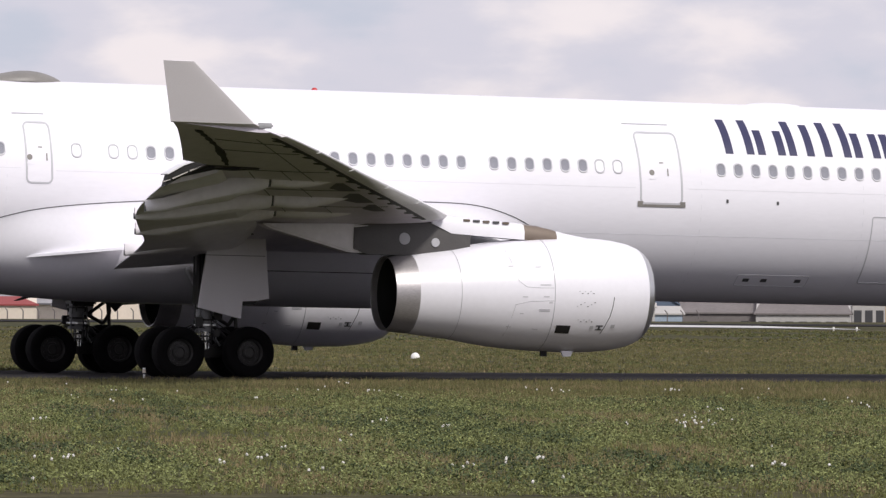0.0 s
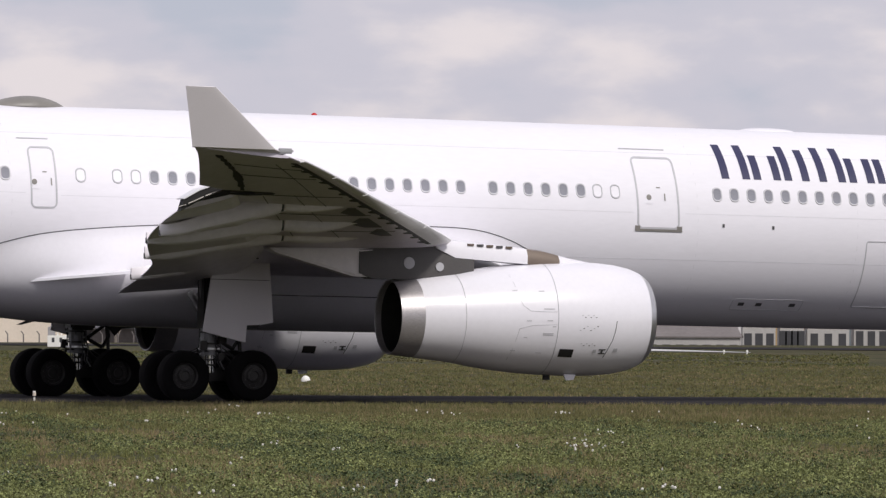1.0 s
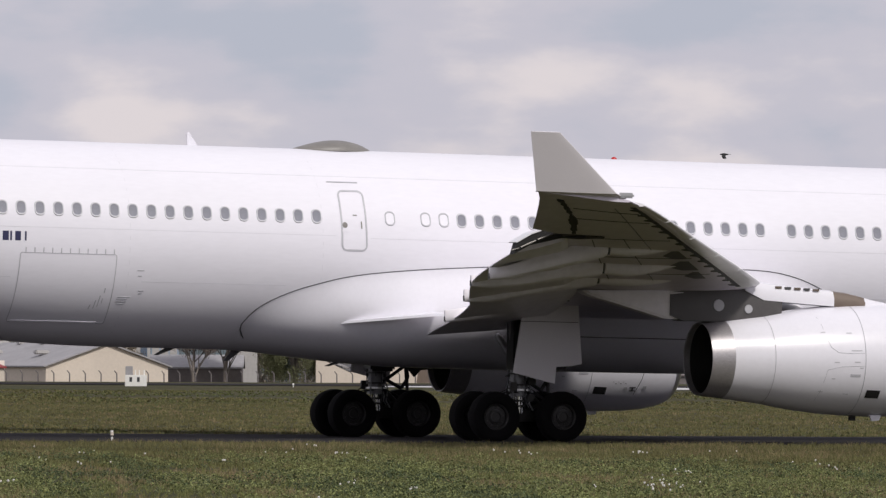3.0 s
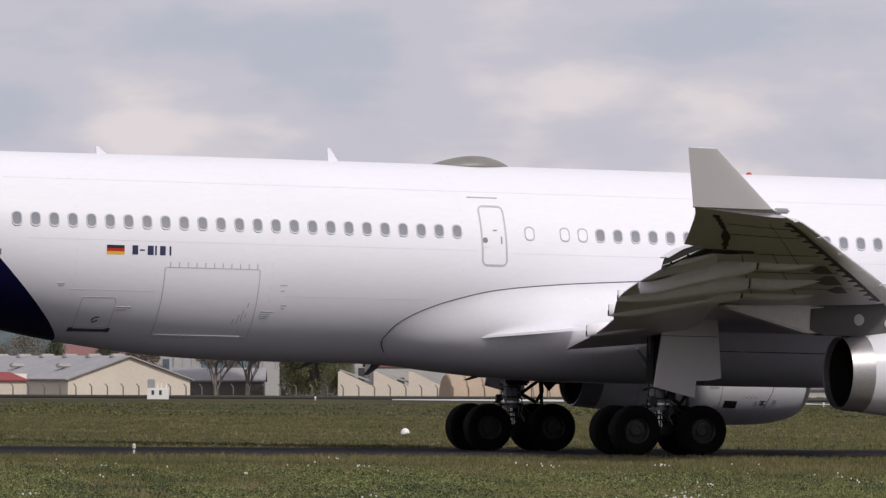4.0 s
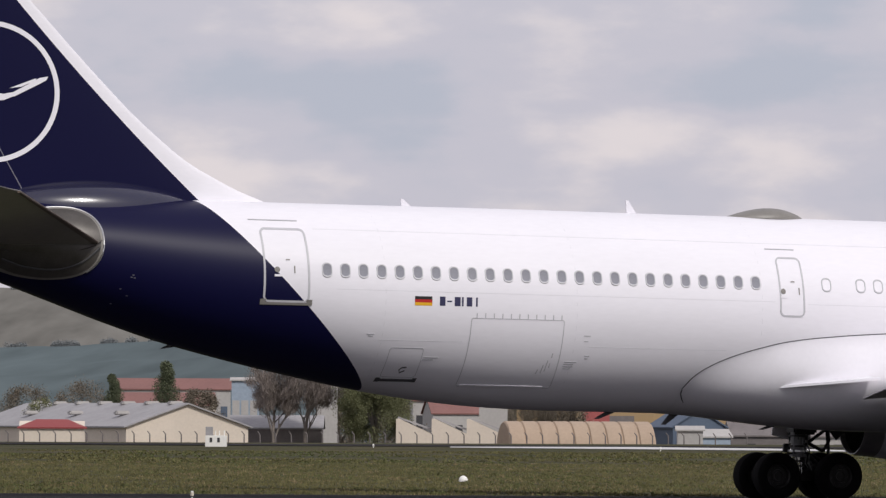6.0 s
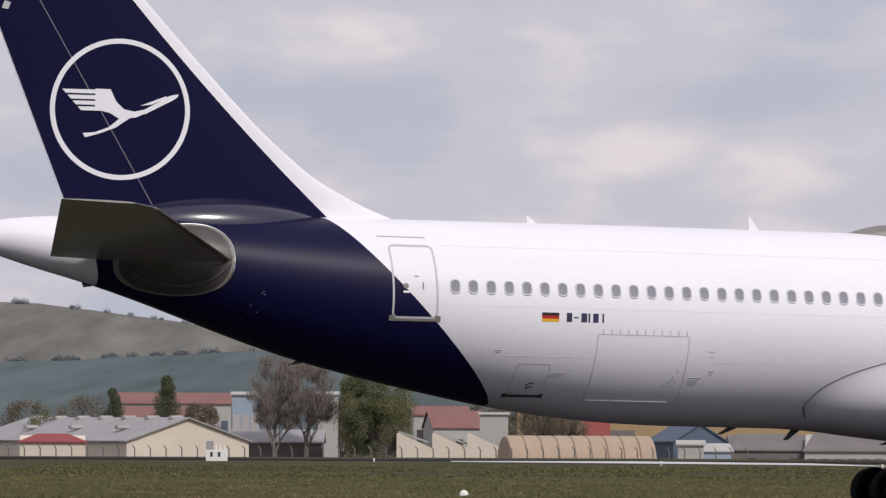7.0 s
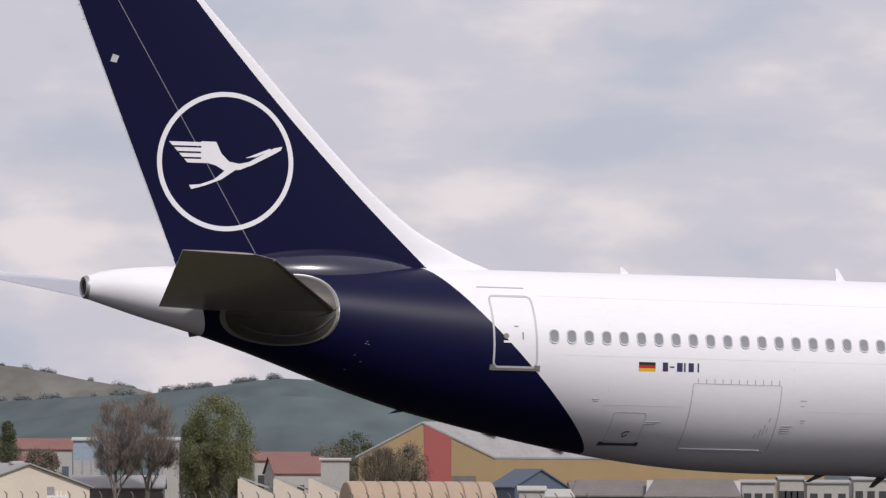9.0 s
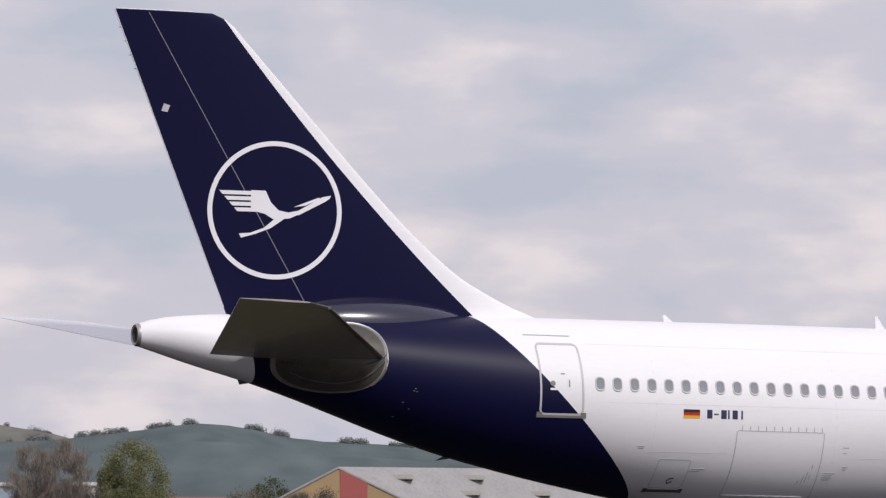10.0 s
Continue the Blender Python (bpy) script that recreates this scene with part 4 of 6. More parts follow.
def tailplane(side):
    rows = []
    for k in range(13):
        u = k / 12
        y = 1.0 + 8.6 * u
        le = -17.2 - (22.6 - 17.2) * u
        te = -22.55 - (25.08 - 22.55) * u
        z = 6.55 + (7.77 - 6.55) * u
        th = 0.5 - 0.33 * u
        if k == 12:
            le -= 0.45
            th *= 0.5
        rows.append([V(a, side * b, c) for a, b, c in airfoil(le, te, y, z, th, 0.05)])
    # Near tailplane is darker grey: the shade of its underside is in the colour.
    s = part("tailplane", loft(rows), M_TAIL_SHADED if side > 0 else M_WHITE, plane, "swept tailplane, the near one darkened in colour")
    rows = []
    for k in range(9):
        u = 0.06 + 0.88 * k / 8
        y = 1.0 + 8.6 * u
        le, te, z, th = -17.2 - 5.4 * u, -22.55 - 2.43 * u, 6.55 + 1.17 * u, 0.5 - 0.33 * u
        rows.append([V(a, side * b, c) for a, b, c in airfoil(le + 0.03, te, y, z, th * 1.05, 0.05, 0.035, 6)])
    part("leading_edge", loft(rows), M_BROWN, s, "worn metal leading edge")
    if side > 0:
        # bulged sealing plate round the root: blunt in front, drawn out to the rear
        def outline(a, k):
            ca, sa = math.cos(a), math.sin(a)
            rx = 1.3 if ca > 0 else 2.0
            return -18.76 + k * rx * math.copysign(abs(ca) ** (0.75 if ca > 0 else 1.25), ca), 6.60 + k * 0.97 * math.copysign(abs(sa) ** 0.85, sa) + 0.1 * k * ca
        for name, k0, mat, lift, label in (("root_plate", 1.0, M_SEAL, 0.03, "worn metal plate round the tailplane root"), ("root_plate_inner", 0.93, M_PLATE, 0.06, "darker inner plate of the root seal")):
            bm = bmesh.new()
            mid = bm.verts.new(skin(-18.76, 6.6, lift + 0.12))
            rings_ = [[bm.verts.new(skin(*outline(q * math.tau / 48, k0 * rr), lift + 0.12 * (1 - rr * rr))) for q in range(48)] for rr in (0.3, 0.55, 0.75, 0.9, 1.0)]
            rings_.append([bm.verts.new(skin(*outline(q * math.tau / 48, k0), -0.03)) for q in range(48)])
            for i in range(48):
                j = (i + 1) % 48
                bm.faces.new((mid, rings_[0][i], rings_[0][j]))
                for r0, r1 in zip(rings_, rings_[1:]):
                    bm.faces.new((r0[i], r1[i], r1[j], r0[j]))
            part(name, bm, mat, s, label)
        bm = bmesh.new()
        pipe(bm, [skin(*outline(radians(q), 1.0), 0.03) for q in range(-55, 105, 5)], 0.024, 6)
        part("root_rim", bm, M_BARE, s, "bright worn rim of the root plate")
        for pts, r, mat in (([(-20.5, 6.45), (-19.38, 6.34), (-18.5, 6.38), (-17.8, 6.52), (-17.55, 6.68)], 0.022, M_PLATE), ([(-20.2, 6.2), (-19.59, 6.01), (-18.71, 5.94), (-18.06, 6.13), (-17.6, 6.5)], 0.03, M_SEAM)):
            bm = bmesh.new()
            pipe(bm, [skin(x, spline(pts, x), 0.13) for x in [pts[0][0] + (pts[-1][0] - pts[0][0]) * k / 16 for k in range(17)]], r, 6)
            part("seal_fold", bm, mat, s)
        for x, z in ((-16.7, 5.72), (-16.62, 5.7), (-16.66, 5.78), (-16.95, 5.4), (-16.75, 5.22), (-17.1, 5.0)):
            bm = bmesh.new()
            skin_patch(bm, x, x + 0.05, z, z + 0.02, 0.01, 1, 1)
            part("placard", bm, M_HINGE, s)


for s in (1, -1):
    tailplane(s)


# windows, doors, markings
def window_mesh(plug):
    bm = bmesh.new()
    outline = round_rect(-0.135, 0.135, -0.19, 0.19, 0.115, 5)[:-1]
    n = len(outline)

    def ring(k, y):
        return [bm.verts.new((x * k, y, z * k)) for x, z in outline]
    a, b, c, d = ring(1.12, 0.01), ring(1.06, -0.012), ring(0.92, -0.012), ring(0.86, 0.0)
    for r0, r1, m in ((a, b, 0), (b, c, 0), (c, d, 0)):
        for i in range(n):
            j = (i + 1) % n
            bm.faces.new((r0[i], r0[j], r1[j], r1[i])).material_index = m
    bm.faces.new(d).material_index = 1
    me = bpy.data.meshes.new("cabin_window")
    bmesh.ops.recalc_face_normals(bm, faces=bm.faces)
    bm.to_mesh(me)
    bm.free()
    me.materials.append(M_LINE if plug else M_RIM)
    me.materials.append(M_WHITE if plug else M_GLASS)
    return me


def windows():
    clear, plug = window_mesh(False), window_mesh(True)
    P = 0.5334
    rows = [(-11.37 + P * k, clear) for k in range(25)] + [(3.6, plug), (4.66, plug), (5.2, plug)]
    rows += [(5.73 + P * k, clear) for k in range(18)] + [(15.77 + P * k, clear) for k in range(6)] + [(18.95, plug), (19.49, plug)]
    rows += [(22.64 + P * k, clear) for k in range(13)]
    for x, me in rows:
        ob = new("cabin_window", me)
        ob.parent = plane
        z = 6.07
        x += (2.67 + skin(x, z).y) * 0.396
        q = skin(x, z, 0.004)
        up = (skin(x, z + 0.1) - skin(x, z - 0.1)).normalized()
        fw = (skin(x + 0.1, z) - skin(x - 0.1, z)).normalized()
        out = fw.cross(up).normalized()
        ob.matrix_basis = Matrix((( fw.x, -out.x, up.x, q.x), (fw.y, -out.y, up.y, q.y), (fw.z, -out.z, up.z, q.z), (0, 0, 0, 1)))


windows()


def doors():
    for x0, x1, z0, z1, w, sill in ((-13.03, -11.79, 5.18, 7.17, 0.055, True), (2.16, 2.88, 5.16, 6.8, 0.045, False), (20.15, 21.4, 5.07, 7.06, 0.05, True)):
        bm = bmesh.new()
        skin_patch(bm, x0 + 0.03, x1 - 0.03, z0 + 0.03, z1 - 0.03, 0.004, 3, 14)
        d = part("cabin_door", bm, M_SKIN, plane, "closed white cabin door")
        bm = bmesh.new()
        skin_strip(bm, round_rect(x0, x1, z0, z1, 0.14), w, 0.012)
        part("door_outline", bm, M_LINE, d, "grey outline of the door")
        bm = bmesh.new()
        skin_strip(bm, [(x0 - 0.25 + 0.1 * k, z1 + 0.24) for k in range(int((x1 - x0 + 0.3) / 0.1))], 0.02, 0.02)
        part("rain_gutter", bm, M_LINE, d)
        if sill:
            bm = bmesh.new()
            skin_strip(bm, [(x0 - 0.1 + (x1 - x0 + 0.2) * k / 8, z0 - 0.06) for k in range(9)], 0.07, 0.02)
            skin_patch(bm, x0 - 0.1, x0 + 0.06, z0 - 0.09, z0 + 0.06, 0.016)
            skin_patch(bm, x1 - 0.06, x1 + 0.1, z0 - 0.09, z0 + 0.06, 0.016)
            part("door_sill", bm, M_SEAL, d, "dark scuff plate under the door")
        xm, zm = (x0 + x1) / 2, (z0 + z1) / 2
        bm = bmesh.new()
        skin_strip(bm, [(xm - 0.27 + 0.04 * math.cos(k * math.tau / 12), zm - 0.13 + 0.04 * math.sin(k * math.tau / 12)) for k in range(12)] + [(xm - 0.27 + 0.04, zm - 0.13)], 0.075, 0.014)
        part("peephole", bm, M_SEAL, d)
        bm = bmesh.new()
        skin_patch(bm, xm - 0.02, xm + 0.1, zm + 0.13, zm + 0.16, 0.014)
        part("door_latch", bm, M_SEAL, d)
        bm = bmesh.new()
        skin_patch(bm, xm + 0.2, xm + 0.235, zm - 0.22, zm - 0.02, 0.014)
        part("door_handle", bm, M_SEAL, d)
        bm = bmesh.new()
        skin_patch(bm, xm - 0.35, xm - 0.15, zm - 0.32, zm - 0.26, 0.016)
        part("placard", bm, M_WHITE, d)
    # cargo doors
    bm = bmesh.new()
    skin_patch(bm, -7.08, -4.39, 3.04, 4.84, 0.004)
    c = part("cargo_door", bm, M_SKIN, plane, "closed white cargo door")
    bm = bmesh.new()
    skin_strip(bm, round_rect(-7.1, -4.37, 3.0, 4.86, 0.06), 0.018, 0.008)
    part("door_outline", bm, M_LINE, c)
    bm = bmesh.new()
    skin_strip(bm, [(-7.0 + 0.2 * k, 3.02) for k in range(13)], 0.05, 0.02)
    part("door_sill", bm, M_WHITE, c)
    for k in range(11):
        bm = bmesh.new()
        skin_strip(bm, [(-6.95 + 0.25 * k, 4.86), (-6.95 + 0.25 * k, 5.0)], 0.022, 0.012)
        part("hinge", bm, M_LINE, c)
    for x, z0, z1 in ((-4.72, 3.45, 3.75), (-4.62, 3.55, 3.95), (-4.82, 3.4, 3.62), (-4.95, 3.38, 3.5)):
        bm = bmesh.new()
        skin_strip(bm, [(x, z0), (x + 0.03, z1)], 0.025, 0.012)
        part("latch", bm, M_LINE, c)
    for x, z, w in ((-4.2, 3.72, 0.36), (-4.22, 3.66, 0.3), (-4.22, 3.6, 0.3), (-4.2, 3.54, 0.22), (-3.75, 4.45, 0.2), (-3.72, 4.3, 0.12), (-3.65, 3.9, 0.16), (-3.63, 3.83, 0.1), (-10.05, 4.35, 0.22), (-10.0, 4.3, 0.14), (-8.3, 3.75, 0.4), (-8.32, 3.69, 0.3)):
        bm = bmesh.new()
        skin_strip(bm, [(x, z), (x + w, z)], 0.024, 0.008)
        part("placard", bm, M_LINE, body)
    bm = bmesh.new()
    skin_strip(bm, [(-9.35 + 0.1 * k, 3.12) for k in range(11)], 0.06, 0.02)
    skin_patch(bm, -9.4, -9.28, 3.09, 3.2, 0.03)
    skin_patch(bm, -8.4, -8.28, 3.09, 3.2, 0.03)
    part("scuff_bar", bm, M_SEAM, body, "dark bar under the bulk hold hatch")
    bm = bmesh.new()
    skin_strip(bm, round_rect(-9.3, -8.35, 3.2, 4.0, 0.08), 0.014, 0.006)
    part("hatch_outline", bm, M_LINE, body)
    bm = bmesh.new()
    skin_strip(bm, [(-8.7, 3.38), (-8.82, 3.32), (-8.86, 3.4), (-8.8, 3.46), (-8.68, 3.47)], 0.03, 0.01)
    part("hatch_handle", bm, M_SEAM, body)
    # drain ports and small vents ahead of the wing
    for x, z in ((22.75, 5.14), (24.3, 5.12)):
        bm = bmesh.new()
        skin_patch(bm, x, x + 0.07, z, z + 0.1, 0.01)
        part("vent", bm, M_SEAM, body)
    for x in (23.75, 24.3, 25.35):
        bm = bmesh.new()
        skin_patch(bm, x, x + 0.19, 2.97, 3.06, 0.012)
        part("vent", bm, M_SEAM, body, "small dark oval vent")
    bm = bmesh.new()
    skin_strip(bm, round_rect(23.55, 25.75, 2.85, 3.15, 0.06), 0.012, 0.006)
    part("hatch_outline", bm, M_LINE, body)
    bm = bmesh.new()
    skin_strip(bm, round_rect(27.3, 30.0, 3.0, 4.86, 0.06), 0.03, 0.01)
    part("cargo_outline", bm, M_LINE, body, "outline of the forward cargo door")
    # long faint panel joints
    for z, x0, x1 in ((5.55, -11, 2.0), (5.5, 3.0, 20.0), (5.5, 21.6, 31), (4.2, -9.7, -7.3), (4.15, -3.6, 0.6), (4.2, 17.2, 31), (7.2, -11.5, 31)):
        bm = bmesh.new()
        skin_strip(bm, [(x0 + (x1 - x0) * k / 24, z) for k in range(25)], 0.010, 0.003)
        part("panel_joint", bm, M_FAINT, body)
    for x in (-9.6, -4.0, 1.6, 22.0, 27.0):
        bm = bmesh.new()
        c_, h_, w_ = section(x)
        skin_strip(bm, [(x, c_ + h_ * math.sin(radians(-60 + 7 * k))) for k in range(19)], 0.008, 0.002)
        part("panel_joint", bm, M_FAINT, body)


doors()


def markings():
    # flag and registration, in plain bands and bars
    for z0, z1, m in ((5.335, 5.42, M_FLAGBLACK), (5.25, 5.335, M_FLAGRED), (5.165, 5.25, M_YELLOW)):
        bm = bmesh.new()
        skin_patch(bm, -8.77, -8.27, z0, z1, 0.006)
        part("flag_band", bm, m, body, "band of a small flag")
    for k, (x, w) in enumerate(((-8.05, 0.16), (-7.62, 0.17), (-7.41, 0.05), (-7.27, 0.16), (-7.0, 0.05))):
        bm = bmesh.new()
        skin_patch(bm, x, x + w, 5.175, 5.425, 0.006)
        part("lettering_bar", bm, M_MARK, body, "dark registration bar")
    bm = bmesh.new()
    skin_patch(bm, -7.84, -7.7, 5.28, 5.32, 0.006)
    part("lettering_bar", bm, M_MARK, body)
    # airline wordmark in plain slanting bars
    x = 22.86
    for hgt, wid, bars in ((0.98, 0.95, 2), (0.7, 0.92, 2), (0.98, 0.5, 1), (0.9, 0.5, 1), (0.98, 0.9, 2), (0.7, 0.86, 2), (0.7, 0.9, 2), (0.7, 0.8, 2), (0.7, 0.86, 2)):
        for b in range(bars):
            bm = bmesh.new()
            x0 = x + b * (wid - 0.3)
            skin_patch(bm, x0, x0 + 0.24, 6.53, 6.53 + hgt, 0.006, 2, 8)
            part("wordmark_bar", bm, M_MARK, body, "dark blue wordmark bar")
        x += wid + 0.05


markings()


def roof_gear():
    # dome of the satellite aerial
    rows = []
    for k in range(17):
        u = k / 16
        x = 1.55 + 2.5 * u
        hgt = 0.32 * max(0.02, math.sin(math.pi * u ** 1.25)) ** 0.75
        w = 0.62 * max(0.03, math.sin(math.pi * u ** 1.1)) ** 0.6
        rows.append([V(x, w * math.cos(a), 7.96 + hgt * math.sin(a)) for a in [math.pi * q / 16 for q in range(17)]] + [V(x, 0, 7.9)])
    part("satellite_dome", loft(rows), M_SEAL, plane, "low grey satellite aerial dome")
    rows = []
    for k in range(13):
        u = k / 12
        x = 24.5 + 1.8 * u
        hgt, w = 0.13 * max(0.02, math.sin(math.pi * u)) ** 0.35, 0.4 * max(0.05, math.sin(math.pi * u)) ** 0.5
        rows.append([V(x, w * math.cos(a), 7.97 + hgt * math.sin(a)) for a in [math.pi * q / 12 for q in range(13)]] + [V(x, 0, 7.9)])
    part("roof_fairing", loft(rows), M_WHITE, plane, "flat white roof fairing")
    rows = []
    for k in range(9):
        u = k / 8
        x = 7.2 + 0.6 * u
        rows.append([V(x, 0.2 * math.cos(a) * max(.1, math.sin(math.pi * u)), 7.97 + 0.06 * math.sin(a) * max(.1, math.sin(math.pi * u))) for a in [math.pi * q / 8 for q in range(9)]] + [V(x, 0, 7.9)])
    part("roof_fairing", loft(rows), M_WHITE, plane)
    for x, zt, zb in ((-8.25, 8.18, 7.95), (-1.45, 8.36, 7.96)):
        bm = bmesh.new()
        prism(bm, [(x - 6.5, zt), (x + 0.08 - 6.5, zt), (x + 0.36 - 6.5, zb), (x + 0.04 - 6.5, zb)], 1, -0.02, 0.02)
        part("blade_aerial", bm, M_WHITE, plane, "small white blade aerial", smooth=False)
    bm = bmesh.new()
    bmesh.ops.create_uvsphere(bm, u_segments=16, v_segments=8, radius=0.09, matrix=Matrix.Translation(V(11.43, 0, 8.0)))
    part("beacon", bm, M_RED, plane, "red beacon")
    for x, zt, dx, h in ((-1.95, 2.38, -0.25, 0.2), (0.05, 2.4, -0.2, 0.34), (3.05, 2.1, -0.2, 0.12), (8.6, 2.0, -0.3, 0.2)):
        bm = bmesh.new()
        prism(bm, [(x - 6.5, zt), (x + 0.3 - 6.5, zt), (x + 0.05 + dx - 6.5, zt - h), (x - 0.08 + dx - 6.5, zt - h)], 1, -0.03, 0.03)
        part("belly_aerial", bm, M_SEAM, plane, "small dark belly aerial", smooth=False)
    bm = bmesh.new()
    prism(bm, [(-15.0 - 6.5, 3.95), (-14.75 - 6.5, 3.9), (-15.25 - 6.5, 3.82)], 1, -0.03, 0.03)
    part("belly_aerial", bm, M_SEAM, plane, smooth=False)
    bm = bmesh.new()
    prism(bm, [(-21.3 - 6.5, 5.95), (-20.9 - 6.5, 5.86), (-21.25 - 6.5, 5.8)], 1, -0.03, 0.03)
    part("drain_mast", bm, M_SEAM, plane, smooth=False)


roof_gear()

# main landing gear
LEAN = 0.0172                       # the nose sits low; the bogies stay level with the ground
WHEELS = []


def wheel_mesh():
    prof = [(0.0, 0.13), (0.12, 0.13), (0.14, 0.16), (0.19, 0.15), (0.2, 0.11), (0.30, 0.10), (0.31, 0.17), (0.36, 0.19)]
    tyre = [(0.355, 0.17), (0.40, 0.235), (0.52, 0.265), (0.62, 0.255), (0.675, 0.21), (0.69, 0.1), (0.69, 0.0)]
    n = 36

    def turn(pr, mirror):
        full = pr + [(r, -w) for r, w in pr[::-1]] if mirror else pr
        return [[(r * math.cos(a * math.tau / n), w, r * math.sin(a * math.tau / n)) for r, w in full] for a in range(n)]
    out = []
    for pr in (tyre, prof):
        rows = turn(pr, True)
        bm = loft(rows + [rows[0]], False, False, closed=False)
        bmesh.ops.remove_doubles(bm, verts=bm.verts, dist=1e-4)
        me = bpy.data.meshes.new("wheel")
        if pr is prof:
            for k in range(9):
                a = k * math.tau / 9
                for sgn in (1, -1):
                    tube(bm, (0.25 * math.cos(a), sgn * 0.09, 0.25 * math.sin(a)), (0.25 * math.cos(a), sgn * 0.13, 0.25 * math.sin(a)), 0.028, 0.028, 8)
        bmesh.ops.recalc_face_normals(bm, faces=bm.faces)
        bm.to_mesh(me)
        bm.free()
        me.polygons.foreach_set("use_smooth", [True] * len(me.polygons))
        me.set_sharp_from_angle(angle=radians(40))
        me.materials.append(M_TYRE if pr is tyre else M_HUB)
        out.append(me)
    return out


TYRE_ME, RIM_ME = wheel_mesh()


def landing_gear(side):
    yc = side * 5.34
    bm = bmesh.new()
    tube(bm, V(6.42, yc, 1.25), V(6.35, yc - side * 0.05, 3.6), 0.2, 0.24, 20)
    leg = part("landing_gear", bm, M_STRUT, plane, "main landing gear leg with a four-wheel bogie")
    bm = bmesh.new()
    tube(bm, V(6.44, yc, 0.75), V(6.42, yc, 1.3), 0.12, 0.12, 18)
    part("piston", bm, M_CHROME, leg, "bright chrome piston")
    for z in (1.28, 1.7, 2.1):
        bm = bmesh.new()
        tube(bm, V(6.42, yc, z - 0.04), V(6.42, yc, z + 0.04), 0.25, 0.25, 20)
        part("collar", bm, M_STRUT, leg)
    bm = bmesh.new()
    box(bm, 5.35 - 6.5, 7.5 - 6.5, -yc - 0.13, -yc + 0.13, 0.55, 0.82, 0.05)
    part("bogie_beam", bm, M_HUB, leg)
    for dx in (-0.99, 0.99):
        bm = bmesh.new()
        tube(bm, V(6.42 + dx, yc - 0.7, 0.69 + LEAN * dx), V(6.42 + dx, yc + 0.7, 0.69 + LEAN * dx), 0.09, 0.09, 12)
        part("axle", bm, M_HUB, leg)
        for dy in (-0.7, 0.7):
            hub = new("wheel", RIM_ME)
            hub.parent = leg
            place = V(6.42 + dx, yc + dy, 0.69 + LEAN * dx)
            ty = new("tyre", TYRE_ME)
            ty.parent = hub
            WHEELS.append((hub, place))
    # brake lines, clamps and valve blocks on the leg
    for a0, r in ((20, 0.022), (75, 0.016), (140, 0.022), (215, 0.018), (300, 0.02), (340, 0.014)):
        bm = bmesh.new()
        dx, dy = 0.27 * math.cos(radians(a0)), 0.27 * math.sin(radians(a0))
        pipe(bm, [V(6.42 + dx, yc + dy, 2.15), V(6.42 + dx, yc + dy, 1.62), V(6.43 + dx * 1.25, yc + dy * 1.2, 1.4), V(6.43 + dx * 1.1, yc + dy * 1.1, 1.05), V(6.43 + dx * 1.6, yc + dy * 0.8, 0.86)], r, 6)
        part("brake_line", bm, M_HOSE if a0 % 2 else M_STRUT, leg)
    for z, w_ in ((1.42, 0.3), (1.56, 0.28), (1.86, 0.29), (1.12, 0.17), (0.98, 0.17)):
        bm = bmesh.new()
        tube(bm, V(6.42, yc, z - 0.025), V(6.42, yc, z + 0.025), w_, w_, 18)
        part("clamp", bm, M_BARE if z == 1.42 else M_HUB, leg)
    for x, z, sx, sz in ((6.7, 1.72, 0.11, 0.16), (6.16, 1.5, 0.1, 0.13), (6.66, 1.2, 0.09, 0.1)):
        bm = bmesh.new()
        box(bm, x - GEAR_X - sx, x - GEAR_X + sx, -yc - side * 0.26 - 0.07, -yc - side * 0.26 + 0.07, z - sz, z + sz, 0.025)
        part("valve_block", bm, M_HUB, leg)
    for dx in (-0.99, 0.99):
        for dy in (-0.36, 0.36):
            bm = bmesh.new()
            tube(bm, V(6.42 + dx, yc + dy - 0.12, 0.69), V(6.42 + dx, yc + dy + 0.12, 0.69), 0.3, 0.3, 20)
            part("brake_unit", bm, M_BLACK, leg)
            bm = bmesh.new()
            p0, p1 = V(6.42 + dx * 0.12, yc + dy * 0.4, 1.35), V(6.42 + dx * 0.85, yc + dy, 0.98)
            c = (p0 + p1) / 2 + Vector((0, 0, 0.22))
            pipe(bm, [(1 - t) ** 2 * p0 + 2 * t * (1 - t) * c + t * t * p1 for t in [q / 10 for q in range(11)]], 0.02, 6)
            part("hydraulic_hose", bm, M_HOSE, leg)
    # drag stay with its lock links, ahead of the leg
    bm = bmesh.new()
    tube(bm, V(6.55, yc, 1.75), V(7.15, yc - side * 0.15, 1.42), 0.055, 0.05, 8)
    tube(bm, V(7.15, yc - side * 0.15, 1.42), V(7.35, yc - side * 0.15, 1.75), 0.05, 0.05, 8)
    tube(bm, V(7.35, yc - side * 0.15, 1.75), V(7.28, yc - side * 0.15, 2.2), 0.045, 0.045, 8)
    part("lock_stay", bm, M_HUB, leg)
    # torque links, braces, hoses
    bm = bmesh.new()
    tube(bm, V(6.6, yc, 1.45), V(7.05, yc, 1.05), 0.06, 0.05, 8)
    tube(bm, V(7.05, yc, 1.05), V(6.6, yc, 0.8), 0.05, 0.06, 8)
    part("torque_link", bm, M_HUB, leg)
    bm = bmesh.new()
    tube(bm, V(6.5, yc, 1.5), V(7.3, yc - side * 0.1, 2.1), 0.05, 0.05, 8)
    tube(bm, V(7.3, yc - side * 0.1, 2.1), V(7.35, yc - side * 0.1, 1.35), 0.07, 0.05, 8)
